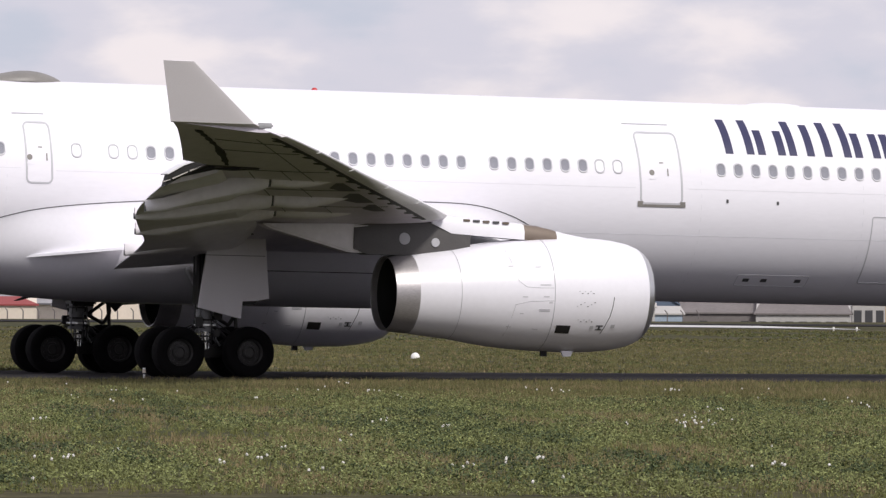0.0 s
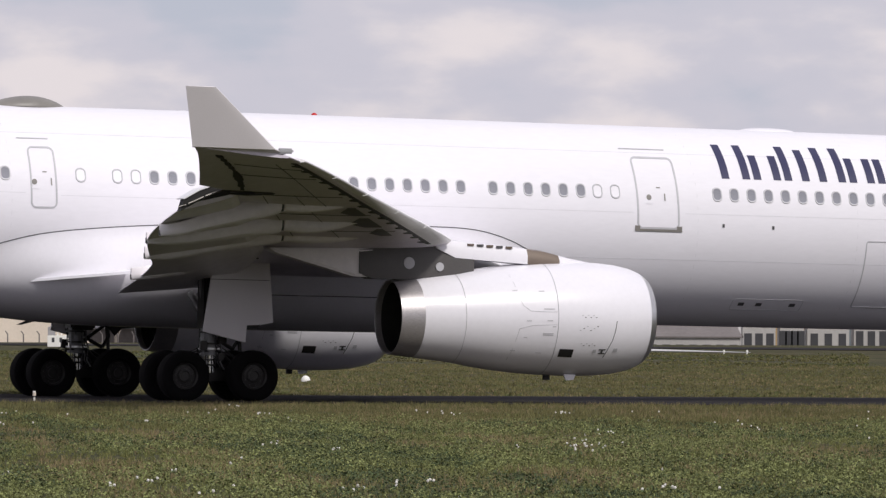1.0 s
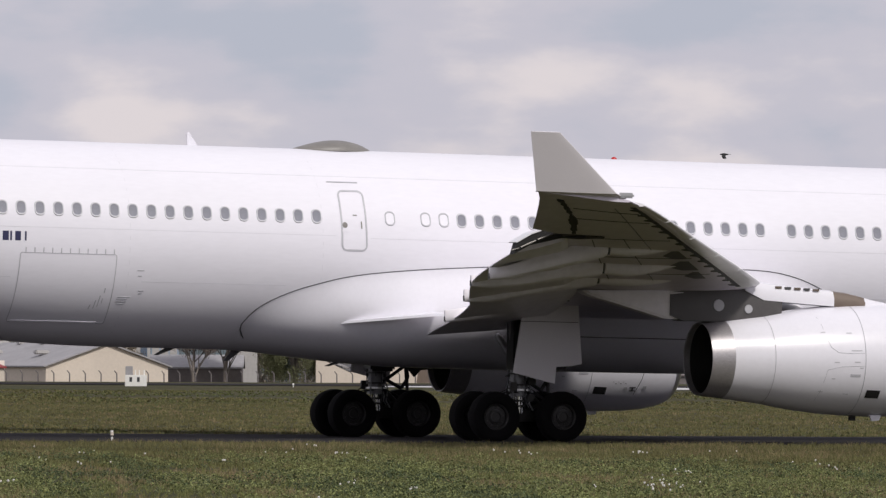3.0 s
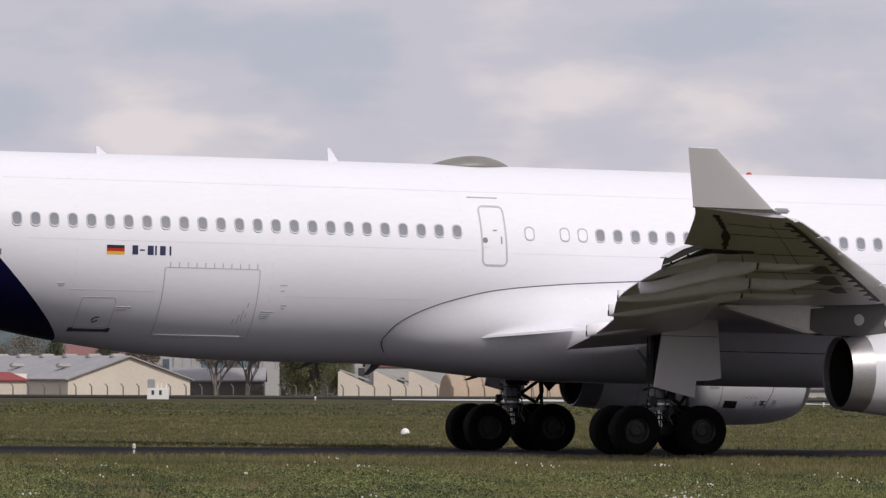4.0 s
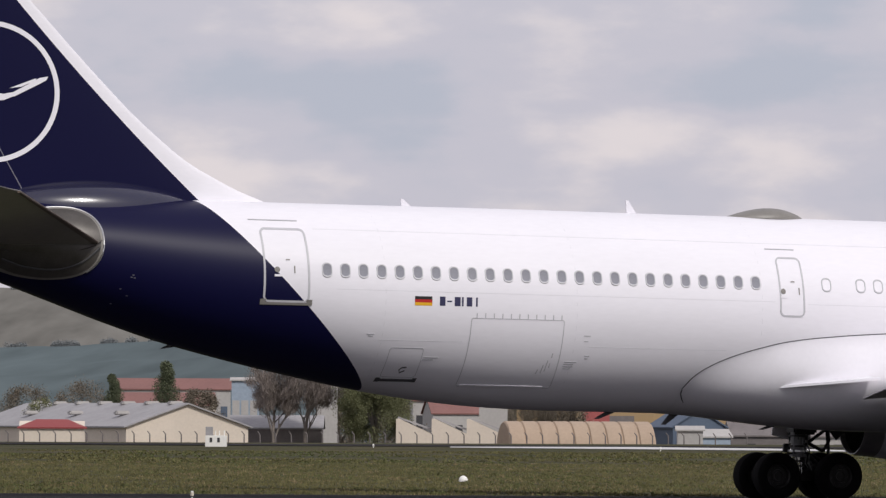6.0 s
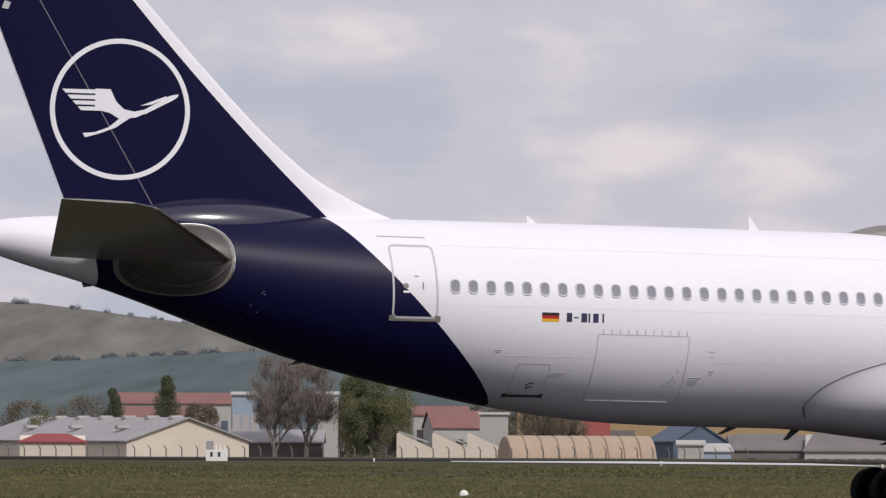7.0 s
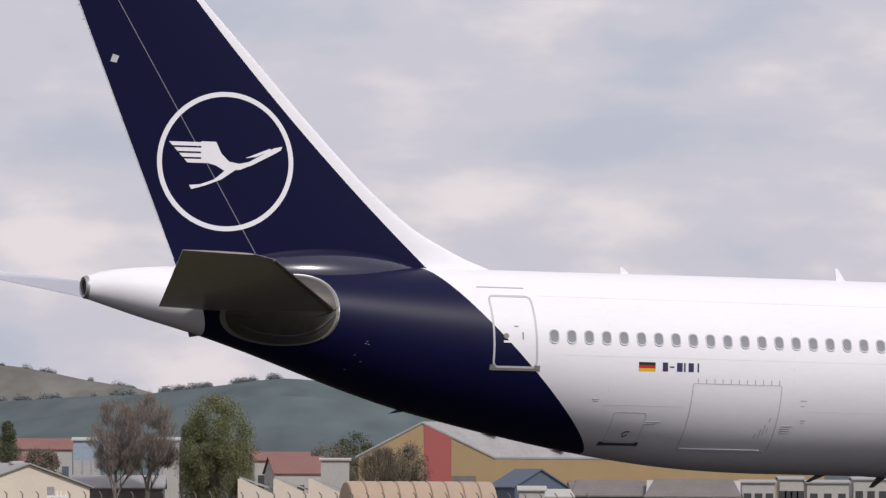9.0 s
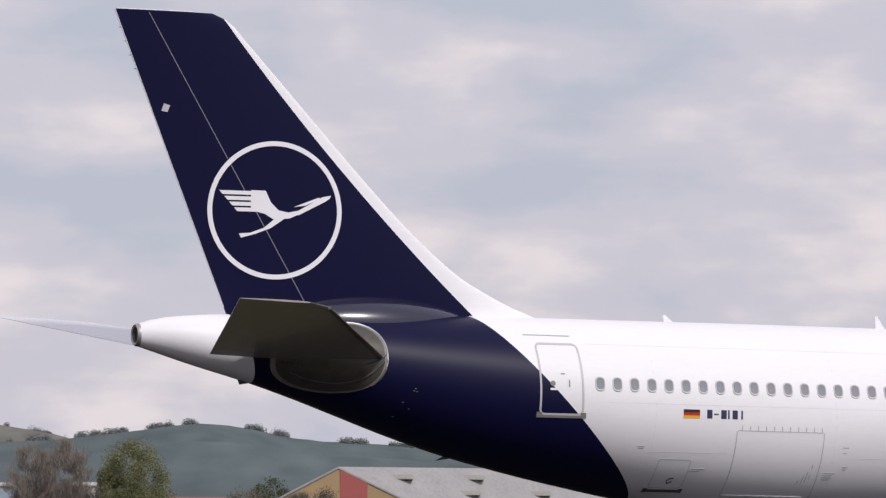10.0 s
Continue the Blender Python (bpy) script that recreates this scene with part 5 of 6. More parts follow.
    part("pitch_trimmer", bm, M_HUB, leg)
    bm = bmesh.new()
    tube(bm, V(6.4, yc - side * 0.1, 2.1), V(6.7, yc - side * 2.2, 2.9), 0.1, 0.1, 10)
    part("side_stay", bm, M_STRUT, leg)
    bm = bmesh.new()
    box(bm, 6.15 - 6.5, 6.9 - 6.5, -yc - 0.3, -yc + 0.3, 1.9, 3.4, 0.06)
    part("door_hinge_frame", bm, M_HUB, leg)
    rng = random.Random(7 + side)
    for k in range(9):
        bm = bmesh.new()
        a = V(6.3 + rng.uniform(-0.2, 0.3), yc + rng.uniform(-0.28, 0.28), rng.uniform(1.3, 2.0))
        b = V(5.5 + rng.uniform(0, 1.9), yc + rng.uniform(-0.35, 0.35), rng.uniform(0.85, 1.25))
        c = (a + b) / 2 + Vector((rng.uniform(-0.2, 0.2), rng.uniform(-0.1, 0.1), rng.uniform(-0.25, 0.15)))
        pts = [(1 - t) ** 2 * a + 2 * t * (1 - t) * c + t * t * b for t in [q / 8 for q in range(9)]]
        pipe(bm, pts, 0.016, 5)
        part("hydraulic_hose", bm, M_HOSE, leg)
    # leg door
    bm = bmesh.new()
    y0 = side * 6.15
    prism(bm, [(6.2 - 6.5, 3.85), (7.8 - 6.5, 3.85), (7.94 - 6.5, 2.15), (7.6 - 6.5, 2.09), (7.17 - 6.5, 2.08), (7.15 - 6.5, 1.59), (5.92 - 6.5, 1.88)], 1, -y0 - 0.03, -y0 + 0.03)
    bmesh.ops.bevel(bm, geom=bm.edges[:], offset=0.012, segments=1, affect="EDGES")
    d = part("gear_door", bm, M_WINGLET, leg, "flat light grey gear door", smooth=False)
    bm = bmesh.new()
    box(bm, 6.1 - 6.5, 7.8 - 6.5, -y0 - side * 0.034 - 0.004, -y0 - side * 0.034 + 0.004, 3.28, 3.295)
    part("panel_joint", bm, M_SEAM, d, smooth=False)
    bm = bmesh.new()
    prism(bm, [(7.0 - 6.5, 2.1), (8.3 - 6.5, 2.25), (8.1 - 6.5, 2.0), (7.5 - 6.5, 1.95), (7.3 - 6.5, 1.75)], 1, -side * 4.6 - 0.03, -side * 4.6 + 0.03)
    part("gear_door", bm, M_HUB, leg, "dark hinged inner gear door", smooth=False)


for s in (1, -1):
    landing_gear(s)


# ---------- distance: hills, town, trees ----------
def spot(bearing, rise, dist):
    """The point seen in that direction at that distance."""
    x, y = at(bearing, dist)
    return Vector((x, y, EYE[2] + math.hypot(x, y) * math.tan(radians(rise))))


def hill(name, ridge, dist, foot, mat, label, rough, seed):
    rng = random.Random(seed)
    bs = [-14 + 0.11 * k for k in range(255)]
    rows = []
    for j in range(25):
        u = j / 24
        row = []
        for b in bs:
            top = spline(ridge, max(ridge[0][0], min(ridge[-1][0], b))) + rough * noise.noise((b * 2.2, seed, 0)) + 0.5 * rough * noise.noise((b * 7, seed, 3))
            q = spot(b, top, dist)
            x, y = at(b, foot + (dist - foot) * u)
            row.append((x, y, -6 + (q.z + 6) * u ** 0.75 + (3 * noise.noise((x * 0.004, y * 0.004, seed)) if 0 < j < 24 else 0)))
        rows.append(row)
    for b_row in (rows[-1],):
        rows.append([(x * 1.25, y * 1.25, -8) for x, y, z in b_row])
    tagged(part(name, loft(rows, False, False, closed=False), mat), label, "hill", kind="structure")


FAR_RIDGE = [(-14, 1.0), (-6, 1.12), (-3.7, 1.06), (-3.02, 0.98), (-2.33, 0.885), (-1.87, 0.80), (-1.55, 0.74), (-1.0, 0.6), (2, 0.4), (14, 0.3)]
NEAR_RIDGE = [(-14, 0.5), (-6, 0.55), (-3.7, 0.59), (-2.8, 0.63), (-1.87, 0.68), (-1.3, 0.725), (-0.85, 0.78), (-0.45, 0.83), (0, 0.80), (0.44, 0.715), (1.4, 0.65), (2.5, 0.55), (4, 0.5), (14, 0.4)]
hill("far_hill", FAR_RIDGE, 4400, 3300, M_HAZE_GREEN, "distant rounded hill of pale meadow, hazed in colour", 0.012, 3)
hill("near_hill", NEAR_RIDGE, 3000, 1500, M_HAZE_BLUE, "wooded hill behind the town, coloured bluish for haze", 0.012, 8)


def leaf_cloud(centres, size, rng, flat=1.0):
    """Many small leaf triangles round the given (point, radius, count)."""
    v, f = [], []
    for c, r, n in centres:
        for _ in range(n):
            d = Vector((rng.gauss(0, 1), rng.gauss(0, 1), rng.gauss(0, 1) * flat)).normalized() * (r * rng.random() ** 0.45)
            q = c + d
            a, b = Vector((rng.uniform(-1, 1), rng.uniform(-1, 1), rng.uniform(-1, 1))) * size, Vector((rng.uniform(-1, 1), rng.uniform(-1, 1), rng.uniform(-1, 1))) * size
            k = len(v)
            v += [q, q + a, q + b]
            f.append((k, k + 1, k + 2))
    return v, [], f


def twig_cloud(centres, root, rng):
    """Fine upright twigs round the given (point, radius, count), fanning out from the root."""
    v, f = [], []
    for c, r, n in centres:
        for _ in range(n):
            q = c + Vector((rng.gauss(0, 1), rng.gauss(0, 1), rng.gauss(0, 1))).normalized() * (r * rng.random() ** 0.5)
            d = ((q - root).normalized() + Vector((rng.gauss(0, 0.35), rng.gauss(0, 0.35), rng.gauss(0.1, 0.25)))).normalized()
            ln, wd = rng.uniform(0.5, 1.3), rng.uniform(0.018, 0.035)
            across = d.cross(Vector((rng.uniform(-1, 1), rng.uniform(-1, 1), rng.uniform(-1, 1)))).normalized() * wd
            k = len(v)
            v += [q - across, q + across, q + d * ln]
            f.append((k, k + 1, k + 2))
    return v, [], f


def tree(name, label, x, y, z, h, r, leaf, count, size, bare=False, column=False, seed=1):
    rng = random.Random(seed)
    t = thing(name, label, "tree", (x, y, z))
    bm = bmesh.new()
    tips = []

    def limb(p, d, ln, rad, depth):
        q = p + d * ln
        tube(bm, p, q, rad, rad * 0.6, 7 if depth < 2 else 5)
        tips.append((q, depth))
        if depth >= (4 if bare else 3):
            return
        for _ in range(3 if depth else 5):
            nd = (d + Vector((rng.uniform(-1, 1), rng.uniform(-1, 1), rng.uniform(-0.25, 0.75))) * 0.75).normalized()
            limb(p + d * ln * rng.uniform(0.55, 1.0), nd, ln * rng.uniform(0.55, 0.8), rad * 0.55, depth + 1)
    if column:
        tube(bm, (0, 0, -0.3), (0, 0, h * 0.8), h * 0.02, 0.02, 7)
    elif bare:
        limb(Vector((0, 0, -0.3)), Vector((rng.uniform(-0.08, 0.08), 0, 1)).normalized(), h * 0.3, h * 0.016, 0)
    else:
        limb(Vector((0, 0, -0.3)), Vector((0.03, 0, 1)), h * 0.34, h * 0.028, 0)
    part("trunk", bm, M_BARK, t)
    if column:
        cs = [(Vector((rng.uniform(-0.2, 0.2) * r, rng.uniform(-0.2, 0.2) * r, h * (0.12 + 0.84 * k / 13))), r * (0.55 + 0.45 * math.sin(math.pi * min(1, 0.18 + 0.8 * k / 13))) * (1 if k < 11 else 0.7), count // 14) for k in range(14)]
    else:
        cs = []
        for q, dep in tips:
            if dep >= 2:
                rr = r * (0.16 if bare else 0.23)
                cs.append((q, rr * rng.uniform(0.6, 1.3), max(2, count // max(1, len(tips)))))
        if bare:
            for _ in range(70):
                a, e = rng.uniform(0, math.tau), rng.uniform(-0.6, 1)
                w = math.sqrt(max(0, 1 - e * e)) * rng.uniform(0.3, 1)
                cs.append((Vector((r * w * math.cos(a), r * w * math.sin(a), h * 0.64 + h * 0.33 * e)), r * rng.uniform(0.16, 0.3), count // 40))
        else:
            for _ in range(95):
                a, e = rng.uniform(0, math.tau), rng.uniform(-0.95, 1)
                w = math.sqrt(max(0, 1 - e * e))
                cs.append((Vector((r * 0.82 * w * math.cos(a), r * 0.82 * w * math.sin(a), h * 0.56 + h * 0.40 * e)), r * rng.uniform(0.16, 0.4), count // 30))
    part("crown", twig_cloud(cs, Vector((0, 0, h * 0.15)), rng) if bare else leaf_cloud(cs, size, rng), leaf, t, smooth=False)
    return t


def building(name, label, x, y, z, w, d, eave, ridge, rz, wall, roof, along="x", windows=0, window_mat=None, over=0.25, hip=0.0):
    """A gabled house: w along its own x, d along its own y, ridge along x or y."""
    t = thing(name, label, "building", (x, y, z), rz)
    bm = bmesh.new()
    if along == "x":
        prism(bm, [(-d / 2, -0.5), (d / 2, -0.5), (d / 2, eave), (0, ridge), (-d / 2, eave)], 0, -w / 2, w / 2)
        run, half = w / 2 + over, d / 2 + over
    else:
        prism(bm, [(-w / 2, -0.5), (w / 2, -0.5), (w / 2, eave), (0, ridge), (-w / 2, eave)], 1, -d / 2, d / 2)
        run, half = d / 2 + over, w / 2 + over
    part("wall", bm, wall, t, smooth=False)
    drop = (ridge - eave) / (half - over) * over
    for s in (1, -1):
        bm = bmesh.new()
        th = 0.18
        sec = [(0, ridge + 0.02), (s * half, eave - drop + 0.02), (s * half, eave - drop + th + 0.02), (0, ridge + th + 0.02)]
        prism(bm, sec, 0 if along == "x" else 1, -run, run)
        if hip:
            for vtx in bm.verts:
                if vtx.co.z > ridge - 0.1:
                    if along == "x":
                        vtx.co.x *= 1 - hip
                    else:
                        vtx.co.y *= 1 - hip
        part("roof", bm, roof, t, smooth=False)
    for k in range(windows):
        wn_ = part("window", box(bmesh.new(), -w / 2 + w * (k + 0.5) / windows - 0.5, -w / 2 + w * (k + 0.5) / windows + 0.5, -d / 2 - 0.05, -d / 2 + 0.1, eave * 0.35, eave * 0.75), window_mat or M_OPENING, t, smooth=False)
    return t


BASE = -3.2


def town():
    def span(b0, b1, d):
        return d * math.tan(radians(b0)), d * math.tan(radians(b1))

    def top(el, d):
        return EYE[2] + d * math.tan(radians(el)) - BASE
    # long warehouse with a cream gable
    d = 850
    x0, x1 = span(-2.978, -1.909, d)
    building("warehouse", "long low warehouse with cream gable and pale grey roof", (x0 + x1) / 2 - 11.4, d + 26, BASE, x1 - x0, 56, top(-0.0579, d), top(0.1264, d), 24, M_CREAM, M_ROOFGREY, "y", over=0.4)
    wh = thing("roof_ventilators", "row of pale metal ventilators along the warehouse ridge", "ventilators", ((x0 + x1) / 2 - 11.4, d + 26, BASE), 24)
    for k in range(7):
        for dx, dz in ((0.0, 0.1), (-4.6, -1.1))[:1 + k % 2]:
            bm = bmesh.new()
            zr = top(0.1264, d) + dz
            box(bm, dx - 0.9, dx + 0.9, -24 + 8 * k - 0.6 + dx * 0.4, -24 + 8 * k + 0.6 + dx * 0.4, zr - 0.2, zr + 0.32, 0.15)
            part("ventilator", bm, M_PALE, wh)
    # kiosk with red hipped roof
    d = 835
    x0, x1 = span(-3.807, -3.278, d)
    building("kiosk", "small cream pavilion with a bright red hipped roof", (x0 + x1) / 2, d, BASE, x1 - x0, 7, top(-0.0717, d), top(-0.0118, d), 3, M_CREAM, M_BRIGHTRED, "x", hip=0.55)
    # red-roofed long houses
    d = 1050
    x0, x1 = span(-3.024, -2.093, d)
    building("apartment_house", "long two-storey house with a red tiled roof", (x0 + x1) / 2, d, BASE, x1 - x0, 9, top(0.2462, d), top(0.3292, d), 2, M_PALE, M_ROOFRED, "x", 9, M_BLUECLAD)
    d = 1000
    x0, x1 = span(-3.015, -2.231, d)
    building("house", "low house with a dull red tiled roof", (x0 + x1) / 2, d, BASE, x1 - x0, 8, top(0.1172, d), top(0.2140, d), -3, M_CREAM, M_ROOFRED, "x", 6)
    d = 980
    x0, x1 = span(-2.079, -1.863, d)
    building("office_block", "small flat office block clad in pale blue panels", (x0 + x1) / 2, d, BASE, x1 - x0, 5, top(0.3200, d), top(0.3384, d), 0, M_PALEBLUE, M_PALE, "x", 3, M_PALE)
    d = 940
    x0, x1 = span(-1.388, -1.222, d)
    building("tower_block", "narrow white rendered tower block", (x0 + x1) / 2, d, BASE, x1 - x0, 4, top(0.3246, d), top(0.3430, d), 0, M_PALE, M_PALE, "x")
    d = 880
    x0, x1 = span(-2.079, -1.342, d)
    building("shed", "long low shed with a white sheet roof", (x0 + x1) / 2, d, BASE, x1 - x0, 9, top(-0.0671, d), top(0.0297, d), 0, M_ROOFDARK, M_ROOFGREY, "x")
    # houses behind the saw-tooth sheds
    d = 1010
    x0, x1 = span(-0.619, -0.167, d)
    building("house", "white house with a pale red tiled roof", (x0 + x1) / 2, d, BASE, x1 - x0, 7, top(0.1633, d), top(0.2278, d), 4, M_PALE, M_ROOFRED, "x", 4)
    d = 985
    x0, x1 = span(-0.490, -0.052, d)
    building("house", "white gabled house beside the saw-tooth sheds", (x0 + x1) / 2, d, BASE, x1 - x0, 7, top(0.0619, d), top(0.1909, d), 12, M_PALE, M_ROOFRED, "x", 3)
    # saw-tooth sheds
    d = 860
    t = thing("factory_shed", "cream factory shed with a saw-tooth roof", "building", (0, d, BASE))
    edges = [-0.743, -0.453, -0.167, 0.119]
    for b0, b1 in zip(edges, edges[1:]):
        x0, x1 = span(b0, b1, d)
        bm = bmesh.new()
        prism(bm, [(x0, -0.5), (x1, -0.5), (x1, top(-0.1040, d)), (x0 + 0.3, top(0.0204, d)), (x0, top(0.0158, d))], 1, 0, 12)
        part("wall", bm, M_CREAM, t, smooth=False)
        bm = bmesh.new()
        prism(bm, [(x0 + 0.2, top(0.0158, d) + 0.1), (x0 + 0.2, top(0.0158, d) + 0.3), (x1 + 0.1, top(-0.0855, d) + 0.3), (x1 + 0.1, top(-0.0855, d) + 0.1)], 1, 0.8, 12.2)
        part("roof", bm, M_ROOFGREY, t, smooth=False)
    d = 900
    x0, x1 = span(-0.066, 0.165, d)
    building("silo_block", "plain pale concrete block", (x0 + x1) / 2, d, BASE, x1 - x0, 4, top(0.1679, d), top(0.1771, d), 0, M_PALE, M_PALE, "x")
    # ribbed tan tunnel
    d = 845
    x0, x1 = span(0.132, 1.317, d)
    t = thing("storage_tunnel", "long vaulted storage tunnel of tan sheeting", "building", (0, d, BASE))
    h = top(0.0020, d)
    n = 9
    for k in range(n):
        a, b = x0 + (x1 - x0) * k / n, x0 + (x1 - x0) * (k + 1) / n
        rows = []
        for u in (0, 0.08, 0.5, 0.92, 1):
            sw = 0.97 if u in (0, 1) else 1.0
            rows.append([(a + (b - a) * u + 0.9 * math.cos(q * math.pi / 14), 5 * math.cos(math.pi - q * math.pi / 14) * sw, h * math.sin(q * math.pi / 14) ** 0.8 * sw) for q in range(15)])
        part("bay", loft(rows, True, True, closed=True), M_TAN, t)
    # ochre hangar with a red stripe
    d = 1000
    xa, xl = d * math.tan(radians(0.774)), d * math.tan(radians(0.240))
    t = thing("hangar", "large ochre hangar with a red stripe and pale roof", "building", (xa, d, BASE), 0)
    ht, he = top(0.4726, d), top(0.1869, d)
    hw = (xa - xl)
    run = Vector((0.8, 0.6, 0))
    bm = bmesh.new()
    gl = [Vector((-hw, -3, 0)), Vector((hw * 1.1, 3, 0))]
    pts0 = [gl[0] + Vector((0, 0, -0.5)), gl[1] + Vector((0, 0, -0.5)), gl[1] + Vector((0, 0, he)), Vector((0, 0, ht)), gl[0] + Vector((0, 0, he))]
    rows = [[p + run * s for p in pts0] for s in (0, 62)]
    part("wall", loft(rows), M_OCHRE, t, smooth=False)
    for g, sgn in ((gl[0], -1), (gl[1], 1)):
        a, b = Vector((0, 0, ht + 0.05)), g + Vector((0, 0, he + 0.05)) + (g * 0.02)
        bm = loft([[p + run * s for p in (a, b, b + Vector((0, 0, 0.25)), a + Vector((0, 0, 0.25)))] for s in (-0.4, 62.4)])
        part("roof", bm, M_ROOFGREY, t, smooth=False)
    sx = hw * 0.42
    up = lambda x: ht - (ht - he) * x / (hw * 1.1)
    bm = loft([[(x, 3 * x / (hw * 1.1) - y, z) for y, z in ((0.12, 1.2), (0.12, up(x) - 0.05), (-0.2, up(x) - 0.05), (-0.2, 1.2))] for x in (0.0, sx)])
    part("stripe", bm, M_REDCLAD, t, "broad red vertical stripe", smooth=False)
    bm = loft([[(x, 3 * x / (hw * 1.1) - y, z) for y, z in ((0.08, 0), (0.08, he * 0.72), (-0.2, he * 0.72), (-0.2, 0))] for x in (-hw * 0.65, hw * 0.8)])
    part("door", bm, M_ROOFDARK, t, "grey sliding hangar door", smooth=False)
    for k in range(8):
        s, u = 8 + 6.5 * k, 0.25 + 0.45 * (k % 2)
        c = Vector((0, 0, ht)).lerp(gl[1] + Vector((0, 0, he)), u) + run * s
        bm = bmesh.new()
        box(bm, c.x - 1.6, c.x + 1.6, c.y - 1, c.y + 1, c.z - 0.2, c.z + 0.55, 0.1)
        part("roof_vent", bm, M_PALE, t, smooth=False)
    # blue barn, grey sheds, pale blocks
    d = 880
    x0, x1 = span(1.401, 1.848, d)
    building("barn", "slate-blue gabled barn among the sheds", (x0 + x1) / 2, d, BASE, x1 - x0, 12, top(-0.0435, d), top(0.0948, d), 14, M_BLUECLAD, M_BLUECLAD, "y")
    d = 850
    x0, x1 = span(1.548, 1.756, d)
    building("hut", "small white hut beside the blue barn", (x0 + x1) / 2, d, BASE, x1 - x0, 3, top(-0.0711, d), top(-0.0435, d), 0, M_PALE, M_PALE, "x")
    d = 890
    x0, x1 = span(1.946, 2.615, d)
    building("grey_shed", "weathered grey shed with dark doorways", (x0 + x1) / 2, d, BASE, x1 - x0, 14, top(-0.1146, d), top(0.0098, d), 3, M_ROOFDARK, M_ROOFDARK, "x", 2, hip=0.25)
    d = 886
    x0, x1 = span(2.592, 3.352, d)
    building("grey_shed", "weathered grey shed with a pale gable edge", (x0 + x1) / 2, d, BASE, x1 - x0, 14, top(-0.1192, d), top(0.0190, d), -4, M_PALE, M_ROOFDARK, "x", 7, hip=0.2)
    d = 870
    x0, x1 = span(1.615, 1.956, d)
    building("hut", "small pale green hut", (x0 + x1) / 2, d, BASE, x1 - x0, 5, top(-0.1238, d), top(-0.0685, d), 10, M_PALEBLUE, M_PALE, "x")
    for k, (b0, b1, rise) in enumerate(((3.355, 3.622, 0.0164), (3.659, 3.852, 0.0440), (3.880, 4.221, 0.0164), (4.258, 4.636, 0.0440), (4.682, 5.143, 0.0164))):
        d = 930 + 4 * k
        x0, x1 = span(b0, b1, d)
        hh = top(rise, d)
        building("depot_block", "pale rendered depot block with dark openings", (x0 + x1) / 2, d, BASE, x1 - x0, 6, hh - 0.3, hh, 0, M_PALE, M_ROOFGREY, "x", 3 + k % 2)
    d = 860
    x0, x1 = span(-3.860, -2.431, d)
    building("long_hall", "long pale hall with a faded red roof", (x0 + x1) / 2 - 2, d + 60, BASE, x1 - x0, 12, top(-0.0777, d), top(0.0743, d), 0, M_PALE, M_ROOFRED, "x", 8)
    # chimney-like mast and parked vans
    for b, dd in ((-0.858, 800), (-0.766, 815)):
        x, y = at(b, dd)
        t = thing("van", "small white van parked behind the fence", "van", (x, y, BASE + 0.7))
        bm = bmesh.new()
        prism(bm, [(-1.2, 0.3), (1.2, 0.3), (1.2, 0.9), (0.7, 1.0), (0.4, 1.6), (-1.1, 1.65), (-1.2, 1.5)], 1, -0.8, 0.8)
        bmesh.ops.bevel(bm, geom=bm.edges[:], offset=0.08, segments=2, affect="EDGES")
        part("body", bm, M_PLASTIC, t)
        for wx in (-0.75, 0.75):
            bm = bmesh.new()
            tube(bm, (wx, -0.82, 0.3), (wx, 0.82, 0.3), 0.3, 0.3, 14)
            part("wheel", bm, M_TYRE, t)


town()


